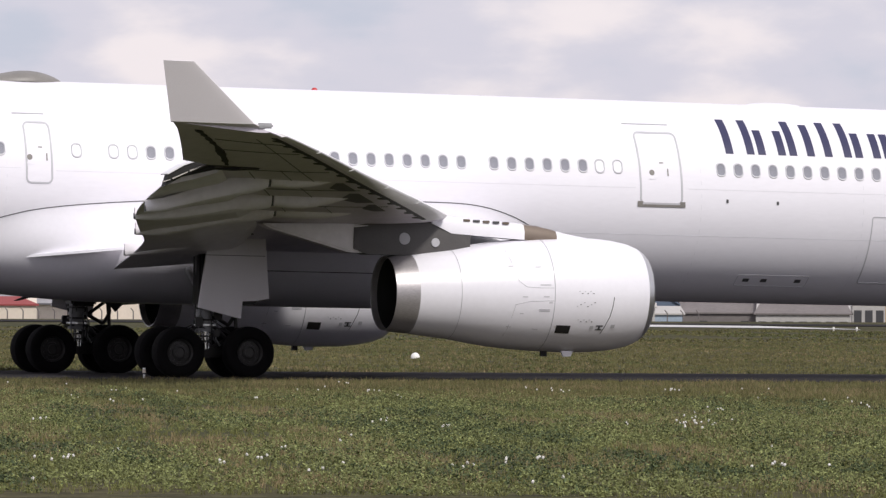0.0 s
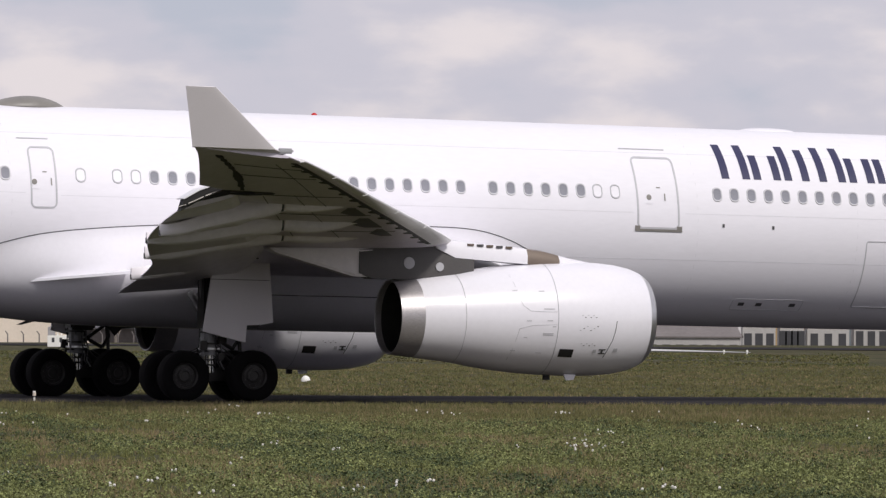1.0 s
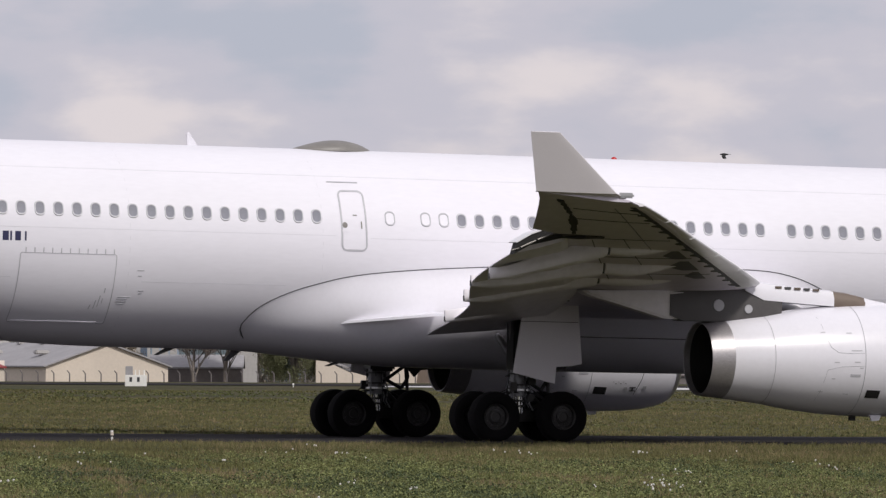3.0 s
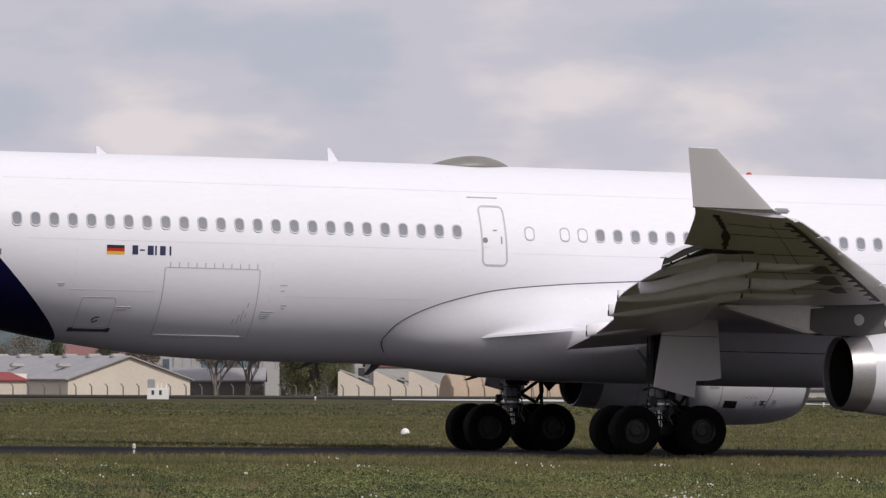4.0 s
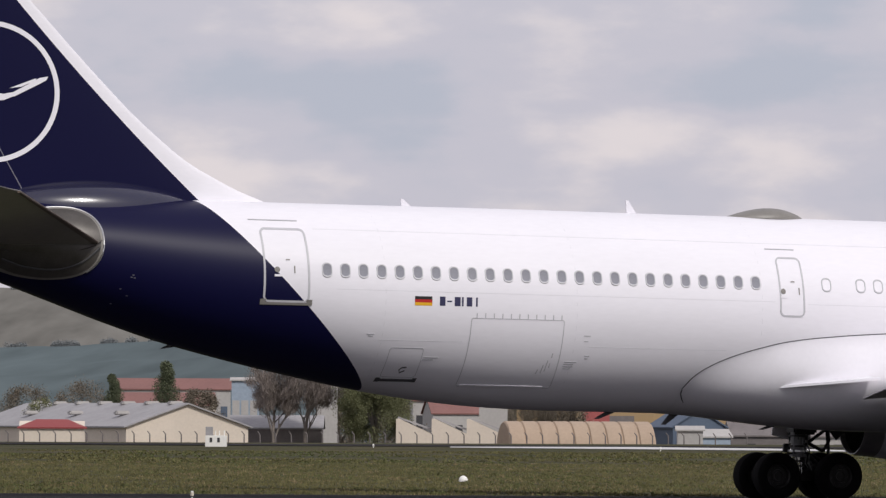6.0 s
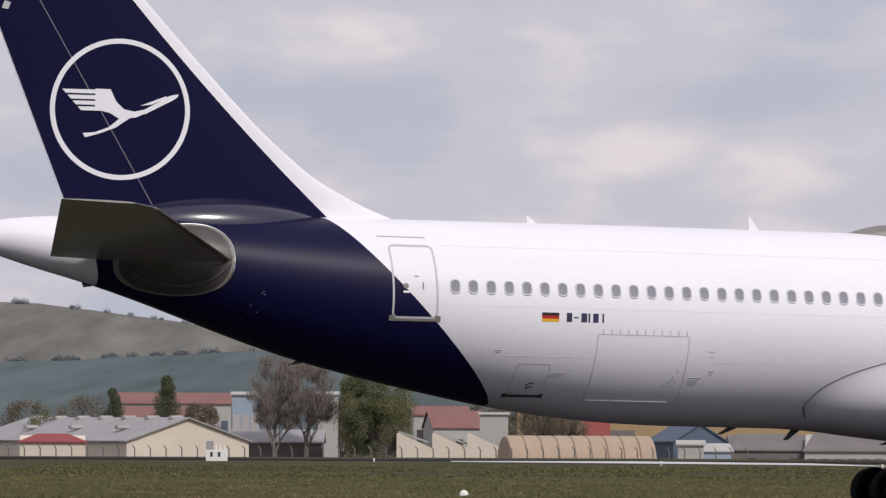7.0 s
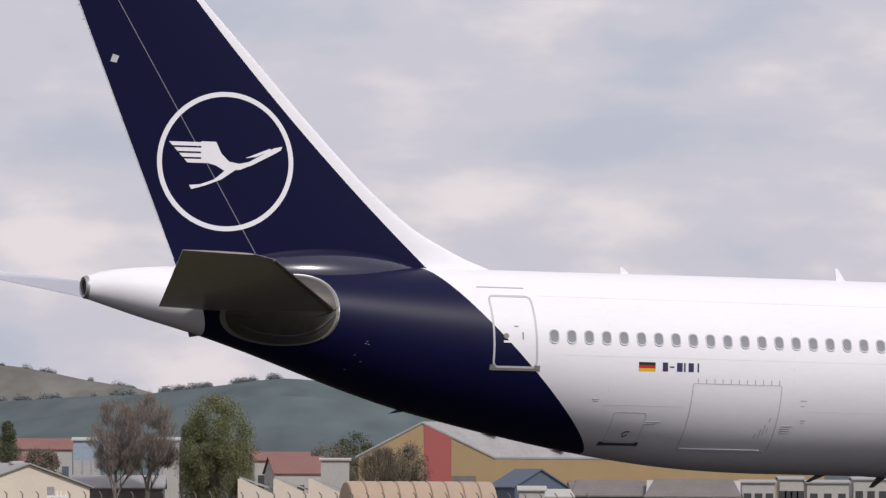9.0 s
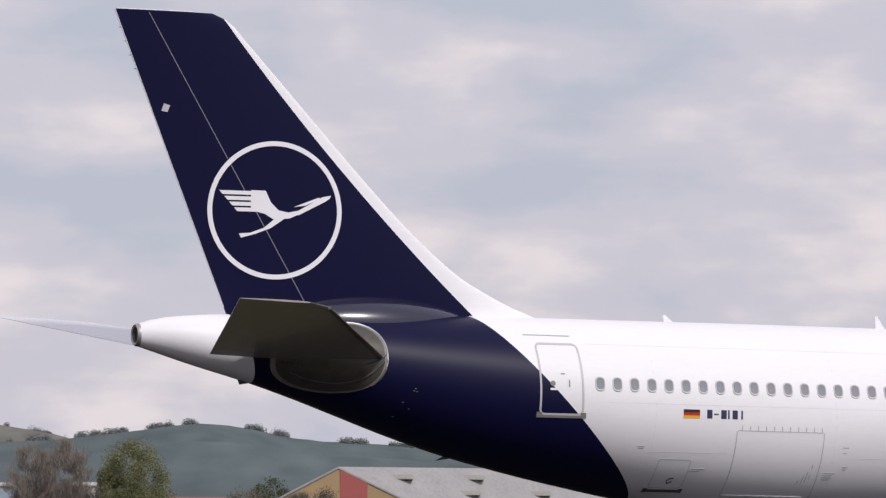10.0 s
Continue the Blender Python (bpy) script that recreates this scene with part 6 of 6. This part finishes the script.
def woods():
    x, y = at(-2.623, 900)
    tree("poplar", "slim dark green columnar poplar", x, y, BASE, spot(0, 0.4628, 900).z - BASE, 2.05, M_LEAFDARK, 22000, 0.17, column=True, seed=4)
    x, y = at(-3.043, 910)
    tree("poplar", "short dark green columnar poplar", x, y, BASE, spot(0, 0.3660, 910).z - BASE, 1.5, M_LEAFDARK, 16000, 0.17, column=True, seed=5)
    x, y = at(-3.623, 890)
    tree("round_tree", "small round green tree", x, y, BASE, spot(0, 0.1633, 890).z - BASE, 2.6, M_LEAF, 2400, 0.17, seed=6)
    for b, e, r, s in ((-1.743, 0.6425, 3.7, 11), (-1.485, 0.6886, 4.0, 12)):
        x, y = at(b, 870)
        tree("bare_tree", "leafless brown tree with fine twigs", x, y, BASE, spot(0, e, 870).z - BASE, r, M_TWIG, 4000, 0.12, bare=True, seed=s)
    x, y = at(-0.918, 865)
    tree("broadleaf_tree", "tall tree in fresh spring leaf", x, y, BASE, spot(0, 0.6840, 865).z - BASE, 4.7, M_LEAF, 26000, 0.14, seed=21)
    x, y = at(0.212, 1150)
    tree("broadleaf_tree", "dark dense tree beside the hangar", x, y, BASE, spot(0, 0.4035, 1150).z - BASE, 3.6, M_LEAFDARK, 4500, 0.2, seed=22)
    x, y = at(0.442, 930)
    tree("brown_tree", "half-bare brownish tree before the hangar", x, y, BASE, spot(0, 0.2422, 930).z - BASE, 3.4, M_SHRUB, 2600, 0.17, bare=True, seed=23)
    for b, e, d, r, sd in ((-3.3, 0.30, 985, 4.6, 51), (-3.75, 0.27, 990, 4.0, 52), (-2.35, 0.25, 960, 3.2, 53), (-1.2, 0.28, 950, 3.6, 54), (0.62, 0.30, 985, 3.6, 55), (-0.72, 0.33, 1150, 4.2, 56), (0.02, 0.3, 1120, 4.4, 57)):
        x, y = at(b, d)
        tree("shrubby_tree", "low rounded brownish tree just coming into leaf", x, y, BASE, spot(0, e, d).z - BASE, r, M_SHRUB, 5200, 0.17, seed=sd)
    # hedges and scrub between the houses, and trees along the ridges
    rng = random.Random(31)
    cs = []
    for _ in range(420):
        b, dd = rng.uniform(-4.6, 2.8), rng.uniform(930, 1450)
        x, y = at(b, dd)
        hgt = rng.uniform(2.0, 5.2)
        cs.append((Vector((x, y, BASE + hgt * 0.5)), hgt * 0.62, 90))
    tagged(part("scrub", leaf_cloud(cs, 0.3, rng), M_SHRUB, smooth=False), "brownish scrub and hedges between the houses", "shrubs", kind="stuff")
    cs = []
    for _ in range(900):
        bb = rng.uniform(-5, 4)
        if noise.noise((bb * 5.1, 7, 0)) < 0.05:
            continue
        near = rng.random() < 0.8
        q = spot(bb, spline(NEAR_RIDGE if near else FAR_RIDGE, bb), 2985 if near else 4380)
        hgt = rng.uniform(0.8, 2.6) * (1 if near else 1.2)
        cs.append((q + Vector((0, 0, hgt * 0.05)), hgt * 1.2, 420))
    tagged(part("ridge_trees", leaf_cloud(cs, 0.5, rng, 0.7), M_HAZE_WOOD, smooth=False), "small trees along the hill ridges, hazed in colour", "trees", kind="stuff")


woods()


def fence():
    t = thing("fence", "row of short concrete fence posts with bent tops", "fence", (0, 775, 0))
    bm = bmesh.new()
    tube(bm, (0, 0, -0.8), (0, 0, 1.25), 0.07, 0.07, 6)
    tube(bm, (0, 0, 1.25), (-0.28, 0, 1.6), 0.07, 0.06, 6)
    me = bpy.data.meshes.new("post")
    bm.to_mesh(me)
    bm.free()
    me.materials.append(M_ROOFDARK)
    for k in range(48):
        b = -3.9 + 0.128 * k
        x, y = at(b, 775)
        p = new("post", me)
        p.parent = t
        p.matrix_basis = pose(x, 0, ground_z(x, y) - 0.35)


fence()


# ---------- things on the airfield ----------
def airfield_things():
    x, y = at((-2.296 + -2.121) / 2, 646)
    t = thing("equipment_cabin", "small white equipment cabin standing in the grass", "cabin", (x, y, ground_z(x, y)))
    bm = bmesh.new()
    box(bm, -0.98, 0.98, -0.7, 0.7, 0, 1.05, 0.03)
    part("body", bm, M_PLASTIC, t)
    for wx in (-0.45, 0.25):
        bm = bmesh.new()
        box(bm, wx - 0.12, wx + 0.12, -0.73, -0.69, 0.42, 0.85)
        part("vent", bm, M_OPENING, t, smooth=False)
    bm = bmesh.new()
    box(bm, -0.95, -0.3, -0.5, 0.4, 1.05, 1.85, 0.03)
    part("cabinet", bm, M_ROOFGREY, t, "grey cabinet on the roof")
    for wx in (-0.05, 0.3, 0.75):
        bm = bmesh.new()
        tube(bm, (wx, 0, 1.05), (wx, 0, 1.5), 0.05, 0.05, 8)
        part("pipe", bm, M_PLASTIC, t)
    # half-buried white marker beyond the taxiway
    x, y = at(-0.195, 268)
    t = thing("marker_dome", "white half-dome marker lying in the grass", "marker", (x, y, ground_z(x, y) + 0.03))
    rows = [[(0.17 * math.cos(e) * math.cos(a) * (1.0 if math.cos(a) < 0 else 1.12), 0.16 * math.cos(e) * math.sin(a), 0.2 * math.sin(e)) for a in [q * math.tau / 24 for q in range(24)]] for e in [radians(x_) for x_ in (-20, 0, 20, 40, 58, 72, 84)]]
    part("dome", loft(rows), M_PLASTIC, t)
    # edge stake
    x, y = at(-2.402, 184.5)
    t = thing("edge_stake", "pale yellow taxiway edge stake with dark bands", "stake", (x, y, ground_z(x, y)))
    for z0, z1, r, m in ((0, 0.12, 0.03, M_PLASTIC), (0.12, 0.16, 0.03, M_SEAM), (0.16, 0.25, 0.045, M_CREAM), (0.25, 0.29, 0.04, M_PLASTIC)):
        bm = bmesh.new()
        tube(bm, (0, 0, z0), (0, 0, z1), r, r * 0.95, 14)
        part("segment", bm, m, t)
    # runway lamps far off
    for b, dd in ((1.413, 590), (3.214, 545), (3.403, 545), (-0.927, 640)):
        x, y = at(b, dd)
        t = thing("runway_lamp", "small pale runway edge lamp", "lamp", (x, y, ground_z(x, y)), group="runway edge lamps")
        bm = bmesh.new()
        tube(bm, (0, 0, 0), (0, 0, 0.2), 0.05, 0.05, 10)
        part("stem", bm, M_PLASTIC, t)
        bm = bmesh.new()
        tube(bm, (0, 0, 0.2), (0, 0, 0.36), 0.1, 0.06, 12)
        part("cap", bm, M_PLASTIC, t)


airfield_things()


# ---------- grass ----------
def blades(name, n, r0, r1, b0, b1, hgt, wid, count, mat, label, seed, keep=None, lean=0.5):
    g = np.random.default_rng(seed)
    r = g.uniform(r0, r1, n)
    b = np.radians(g.uniform(b0, b1, n))
    x, y = r * np.tan(b), r
    if keep is not None:
        k = keep(x, y, g)
        x, y = x[k], y[k]
    n = len(x)
    d = x * HC + (y - LINE_Y) * HS
    z = 60 * GRADE * np.tanh(d / 60)
    m = n * count
    cx, cy, cz = (np.repeat(a, count) for a in (x, y, z))
    sc = np.repeat(g.uniform(0.6, 1.3, n), count)
    cx, cy = cx + g.normal(0, wid * 3, m) * sc, cy + g.normal(0, wid * 3, m) * sc
    a = g.uniform(0, math.tau, m)
    h = g.uniform(hgt[0], hgt[1], m) * sc
    ln = g.normal(0, lean, m) * h
    w = wid * g.uniform(0.6, 1.4, m)
    co = np.empty((m, 3, 3))
    co[:, 0] = np.stack([cx - w * np.cos(a), cy - w * np.sin(a), cz - 0.01], 1)
    co[:, 1] = np.stack([cx + w * np.cos(a), cy + w * np.sin(a), cz - 0.01], 1)
    co[:, 2] = np.stack([cx + ln * np.sin(a + 1), cy + ln * np.cos(a + 1), cz + h], 1)
    me = tri_mesh(name, co.reshape(-1, 3), m, mat)
    return tagged(new(name, me), label, "grass", kind="stuff")


def tri_mesh(name, co, m, mat):
    me = bpy.data.meshes.new(name)
    me.vertices.add(m * 3)
    me.vertices.foreach_set("co", co.ravel().astype(np.float32))
    me.loops.add(m * 3)
    me.loops.foreach_set("vertex_index", np.arange(m * 3, dtype=np.int32))
    me.polygons.add(m)
    me.polygons.foreach_set("loop_start", np.arange(0, m * 3, 3, dtype=np.int32))
    me.polygons.foreach_set("loop_total", np.full(m, 3, dtype=np.int32))
    me.update(calc_edges=True)
    me.materials.append(mat)
    return me


def weeds(name, n, r0, r1, b0, b1, count, size, hgt, mat, label, seed, keep=None):
    """Low clumps of broad leaves."""
    g = np.random.default_rng(seed)
    r = g.uniform(r0, r1, n)
    b = np.radians(g.uniform(b0, b1, n))
    x, y = r * np.tan(b), r
    if keep is not None:
        k = keep(x, y, g)
        x, y = x[k], y[k]
    n = len(x)
    d = x * HC + (y - LINE_Y) * HS
    z = 60 * GRADE * np.tanh(d / 60)
    m = n * count
    cs = np.repeat(g.uniform(0.5, 1.5, n), count)
    q = g.normal(0, 1, (m, 3))
    q /= np.linalg.norm(q, axis=1)[:, None]
    q[:, 2] = np.abs(q[:, 2])
    c = np.stack([np.repeat(x, count), np.repeat(y, count), np.repeat(z, count)], 1) + q * np.stack([cs * hgt * 1.7, cs * hgt * 1.7, cs * hgt], 1)
    u, v = g.normal(0, 1, (m, 3)), g.normal(0, 1, (m, 3))
    u[:, 2] *= 0.6
    s = size * g.uniform(0.5, 1.4, m)[:, None]
    u = u / np.linalg.norm(u, axis=1)[:, None] * s
    v = v / np.linalg.norm(v, axis=1)[:, None] * s
    co = np.stack([c - u * 0.6, c + u * 0.6 + v * 0.2, c + v], 1)
    return tagged(new(name, tri_mesh(name, co.reshape(-1, 3), m, mat)), label, "weeds", kind="stuff")


def patchy(scale, cut, seed, invert=False):
    def keep(x, y, g):
        ph = np.random.default_rng(seed).uniform(0, math.tau, 8)
        f = sum(np.sin(x * scale * (0.7 + 0.45 * i) * math.cos(i * 1.3) + y * 0.30 * scale * (0.6 + 0.4 * i) * math.sin(i * 1.3 + 0.6) + ph[i]) for i in range(8)) / 3.2
        ok = f + g.normal(0, 0.25, len(x)) > cut
        return ~ok if invert else ok
    return keep


def off_taxiway(x, y, g):
    return (x * HS - (y - LINE_Y) * HC) > 11.0


def beyond_taxiway(x, y, g):
    return (x * HS - (y - LINE_Y) * HC) < -11.2


def both(a, b):
    return lambda x, y, g: a(x, y, g) & b(x, y, g)


def meadow():
    lo, hi = -5.0, 6.0
    blades("meadow_grass", 24000, 72, 162, lo, hi, (0.03, 0.085), 0.006, 7, M_BLADE, "short green meadow grass", 1)
    weeds("meadow_weeds", 16000, 72, 148, lo, hi, 26, 0.023, 0.055, M_WEED, "low broad-leaved weeds in dense clumps", 2, patchy(0.6, 0.02, 11))
    weeds("tall_weeds", 4600, 72, 150, lo, hi, 84, 0.028, 0.17, M_WEED, "taller bushy weed clumps", 8, patchy(0.7, 0.1, 15))
    # Dark green clumps also paint the shadowed gaps between the lighter weeds.
    weeds("dark_weeds", 3600, 72, 150, lo, hi, 60, 0.03, 0.14, M_WEEDDARK, "dark green bushy weed clumps, also standing in for shade", 18, patchy(0.8, 0.3, 17))
    blades("dry_meadow_grass", 30000, 74, 190, lo, hi, (0.05, 0.14), 0.005, 7, M_STRAW, "dry straw-coloured grass tufts", 3, both(patchy(0.8, 0.25, 12), off_taxiway))
    blades("verge_grass", 30000, 136, 200, lo, hi, (0.04, 0.12), 0.008, 6, M_VERGE, "olive grass along the taxiway verge", 4, off_taxiway)
    blades("far_grass", 42000, 200, 400, lo, hi, (0.03, 0.09), 0.02, 5, M_VERGE, "grass beyond the taxiway", 5, beyond_taxiway)
    blades("far_dry_grass", 9000, 200, 400, lo, hi, (0.04, 0.10), 0.02, 5, M_STRAW, "dry grass beyond the taxiway", 6, both(patchy(0.35, 0.25, 13), beyond_taxiway))
    weeds("distant_grass", 12000, 395, 560, -4.6, 4.4, 10, 0.1, 0.03, M_VERGE, "grass in front of the far runway", 20, patchy(0.15, -0.1, 21))
    weeds("distant_weeds", 5000, 395, 560, -4.6, 4.4, 10, 0.1, 0.03, M_FARGREEN, "greener grass patches before the far runway", 22, patchy(0.12, 0.25, 23))
    weeds("far_weeds", 5000, 200, 420, lo, hi, 18, 0.06, 0.05, M_FARGREEN, "green weed patches beyond the taxiway", 19, both(patchy(0.3, 0.2, 14), beyond_taxiway))


meadow()


def dandelions():
    bm = bmesh.new()
    tube(bm, (0, 0, -0.01), (0.006, 0, 0.11), 0.0035, 0.003, 5)
    stem = bpy.data.meshes.new("stem")
    bm.to_mesh(stem)
    bm.free()
    stem.materials.append(M_STEM)
    bm = bmesh.new()
    bmesh.ops.create_icosphere(bm, subdivisions=2, radius=0.017, matrix=Matrix.Translation((0.006, 0, 0.125)))
    rng = random.Random(9)
    for v in bm.verts:
        v.co += Vector((rng.uniform(-1, 1), rng.uniform(-1, 1), rng.uniform(-1, 1))) * 0.004
    puff = bpy.data.meshes.new("seed_head")
    bm.to_mesh(puff)
    bm.free()
    puff.materials.append(M_PUFF)
    spots = []

    def bunch(b, dist, n, spread):
        for _ in range(n):
            if rng.random() < 0.45:
                continue
            x, y = at(b, dist)
            spots.append((x + rng.gauss(0, spread), y + rng.gauss(0, spread * 16)))
    for b, e, n, s in ((2.085, -1.1153, 34, 0.22), (2.292, -0.9901, 7, 0.12), (1.900, -0.7981, 16, 0.13), (-0.542, -0.8266, 9, 0.1), (-0.795, -0.7677, 7, 0.14), (-0.957, -0.8052, 6, 0.12), (0.956, -0.8112, 10, 0.2), (0.748, -0.7890, 6, 0.15), (-3.030, -1.4957, 7, 0.06), (-1.763, -1.5458, 6, 0.05), (-1.510, -1.4895, 6, 0.08), (0.172, -1.5287, 7, 0.06), (0.841, -1.4798, 5, 0.05), (-0.726, -1.5554, 3, 0.03), (-0.450, -1.1257, 8, 0.1), (0.034, -1.1836, 4, 0.04), (-2.708, -0.9645, 6, 0.12), (-3.007, -0.9196, 6, 0.1), (0.564, -1.4810, 6, 0.08), (2.776, -1.5272, 5, 0.05), (3.237, -0.8802, 8, 0.16), (3.490, -0.9391, 8, 0.16), (2.730, -0.7993, 5, 0.2), (-2.639, -0.8398, 3, 0.1), (-1.463, -0.9041, 3, 0.06), (-3.191, -1.1185, 5, 0.08), (1.532, -1.1314, 4, 0.1)):
        bunch(b, EYE[2] / math.tan(radians(-e)), n, s)
    for _ in range(60):
        bunch(rng.uniform(-4.5, 5.5), rng.uniform(74, 172), rng.choice((1, 1, 2)), 0.08)
    for x, y in spots[:260]:
        t = new("dandelion", stem)
        tagged(t, "dandelion with a white downy seed head in the grass", "dandelion", "dandelions in the meadow")
        t.matrix_basis = Matrix.LocRotScale((x, y, ground_z(x, y)), Euler((rng.uniform(-0.2, 0.2), rng.uniform(-0.2, 0.2), rng.uniform(0, 6))), None)
        h = new("seed_head", puff)
        h.parent = t


dandelions()


# ---------- a passing bird ----------
def bird_thing():
    t = thing("bird", "small dark bird flying over the airfield", "bird")
    rows = []
    for x, r in ((-0.2, 0.01), (-0.12, 0.035), (0, 0.055), (0.09, 0.045), (0.14, 0.03), (0.19, 0.006)):
        rows.append([(x, r * math.cos(a), r * math.sin(a)) for a in [q * math.tau / 10 for q in range(10)]])
    part("body", loft(rows), M_FEATHER, t)
    out = []
    for s in (1, -1):
        bm = loft([[(x, s * y, z) for x, z in ((a, 0.006), ((a + b) / 2, 0.014), (b, 0.0), ((a + b) / 2, -0.006))] for y, a, b in ((0.02, 0.08, -0.06), (0.14, 0.09, -0.05), (0.27, 0.03, -0.06), (0.33, -0.04, -0.06))])
        out.append((part("wing", bm, M_FEATHER, t), s))
    bm = loft([[(x, w, 0.005), (x, -w, 0.005), (x, -w, -0.005), (x, w, -0.005)] for x, w in ((-0.16, 0.02), (-0.28, 0.05))])
    part("tail", bm, M_FEATHER, t, smooth=False)
    return t, out


bird, bird_wings = bird_thing()


# ---------- motion ----------
def travel(t):
    dt = t - 4.5
    return 3.5876 * dt + 0.5 * 0.0811 * dt * dt


def motions():
    rows = []
    for k in range(21):
        t = k * 0.5
        d = travel(t) + GEAR_X
        x, y, z = on_line(d, 0)
        rows.append((t, pose(x, y, z, 0, math.degrees(0.0172), HEAD)))
    walk(plane, rows)
    for hub, place in WHEELS:
        rows = []
        for k in range(51):
            t = k * 0.2
            rows.append((t, pose(*place, 0, math.degrees((travel(t) - travel(0)) / 0.69), 0)))
        walk(hub, rows)
    # the bird crosses from the nose side towards the tail and drops behind the fuselage
    rows, flap = [], []
    for k in range(26):
        t = k * 0.4
        q = spot(3.513 - 1.87 * (t - 2.5), 1.734 - 0.085 * (t - 2.5), 300)
        rows.append((t, pose(q.x, q.y, q.z, 0, 0, 186)))
    walk(bird, rows)
    for w, s in bird_wings:
        walk(w, [(k * 0.1, pose(0, 0, 0, s * (48 if k % 4 < 2 else -38), 0, 0)) for k in range(101)])


motions()
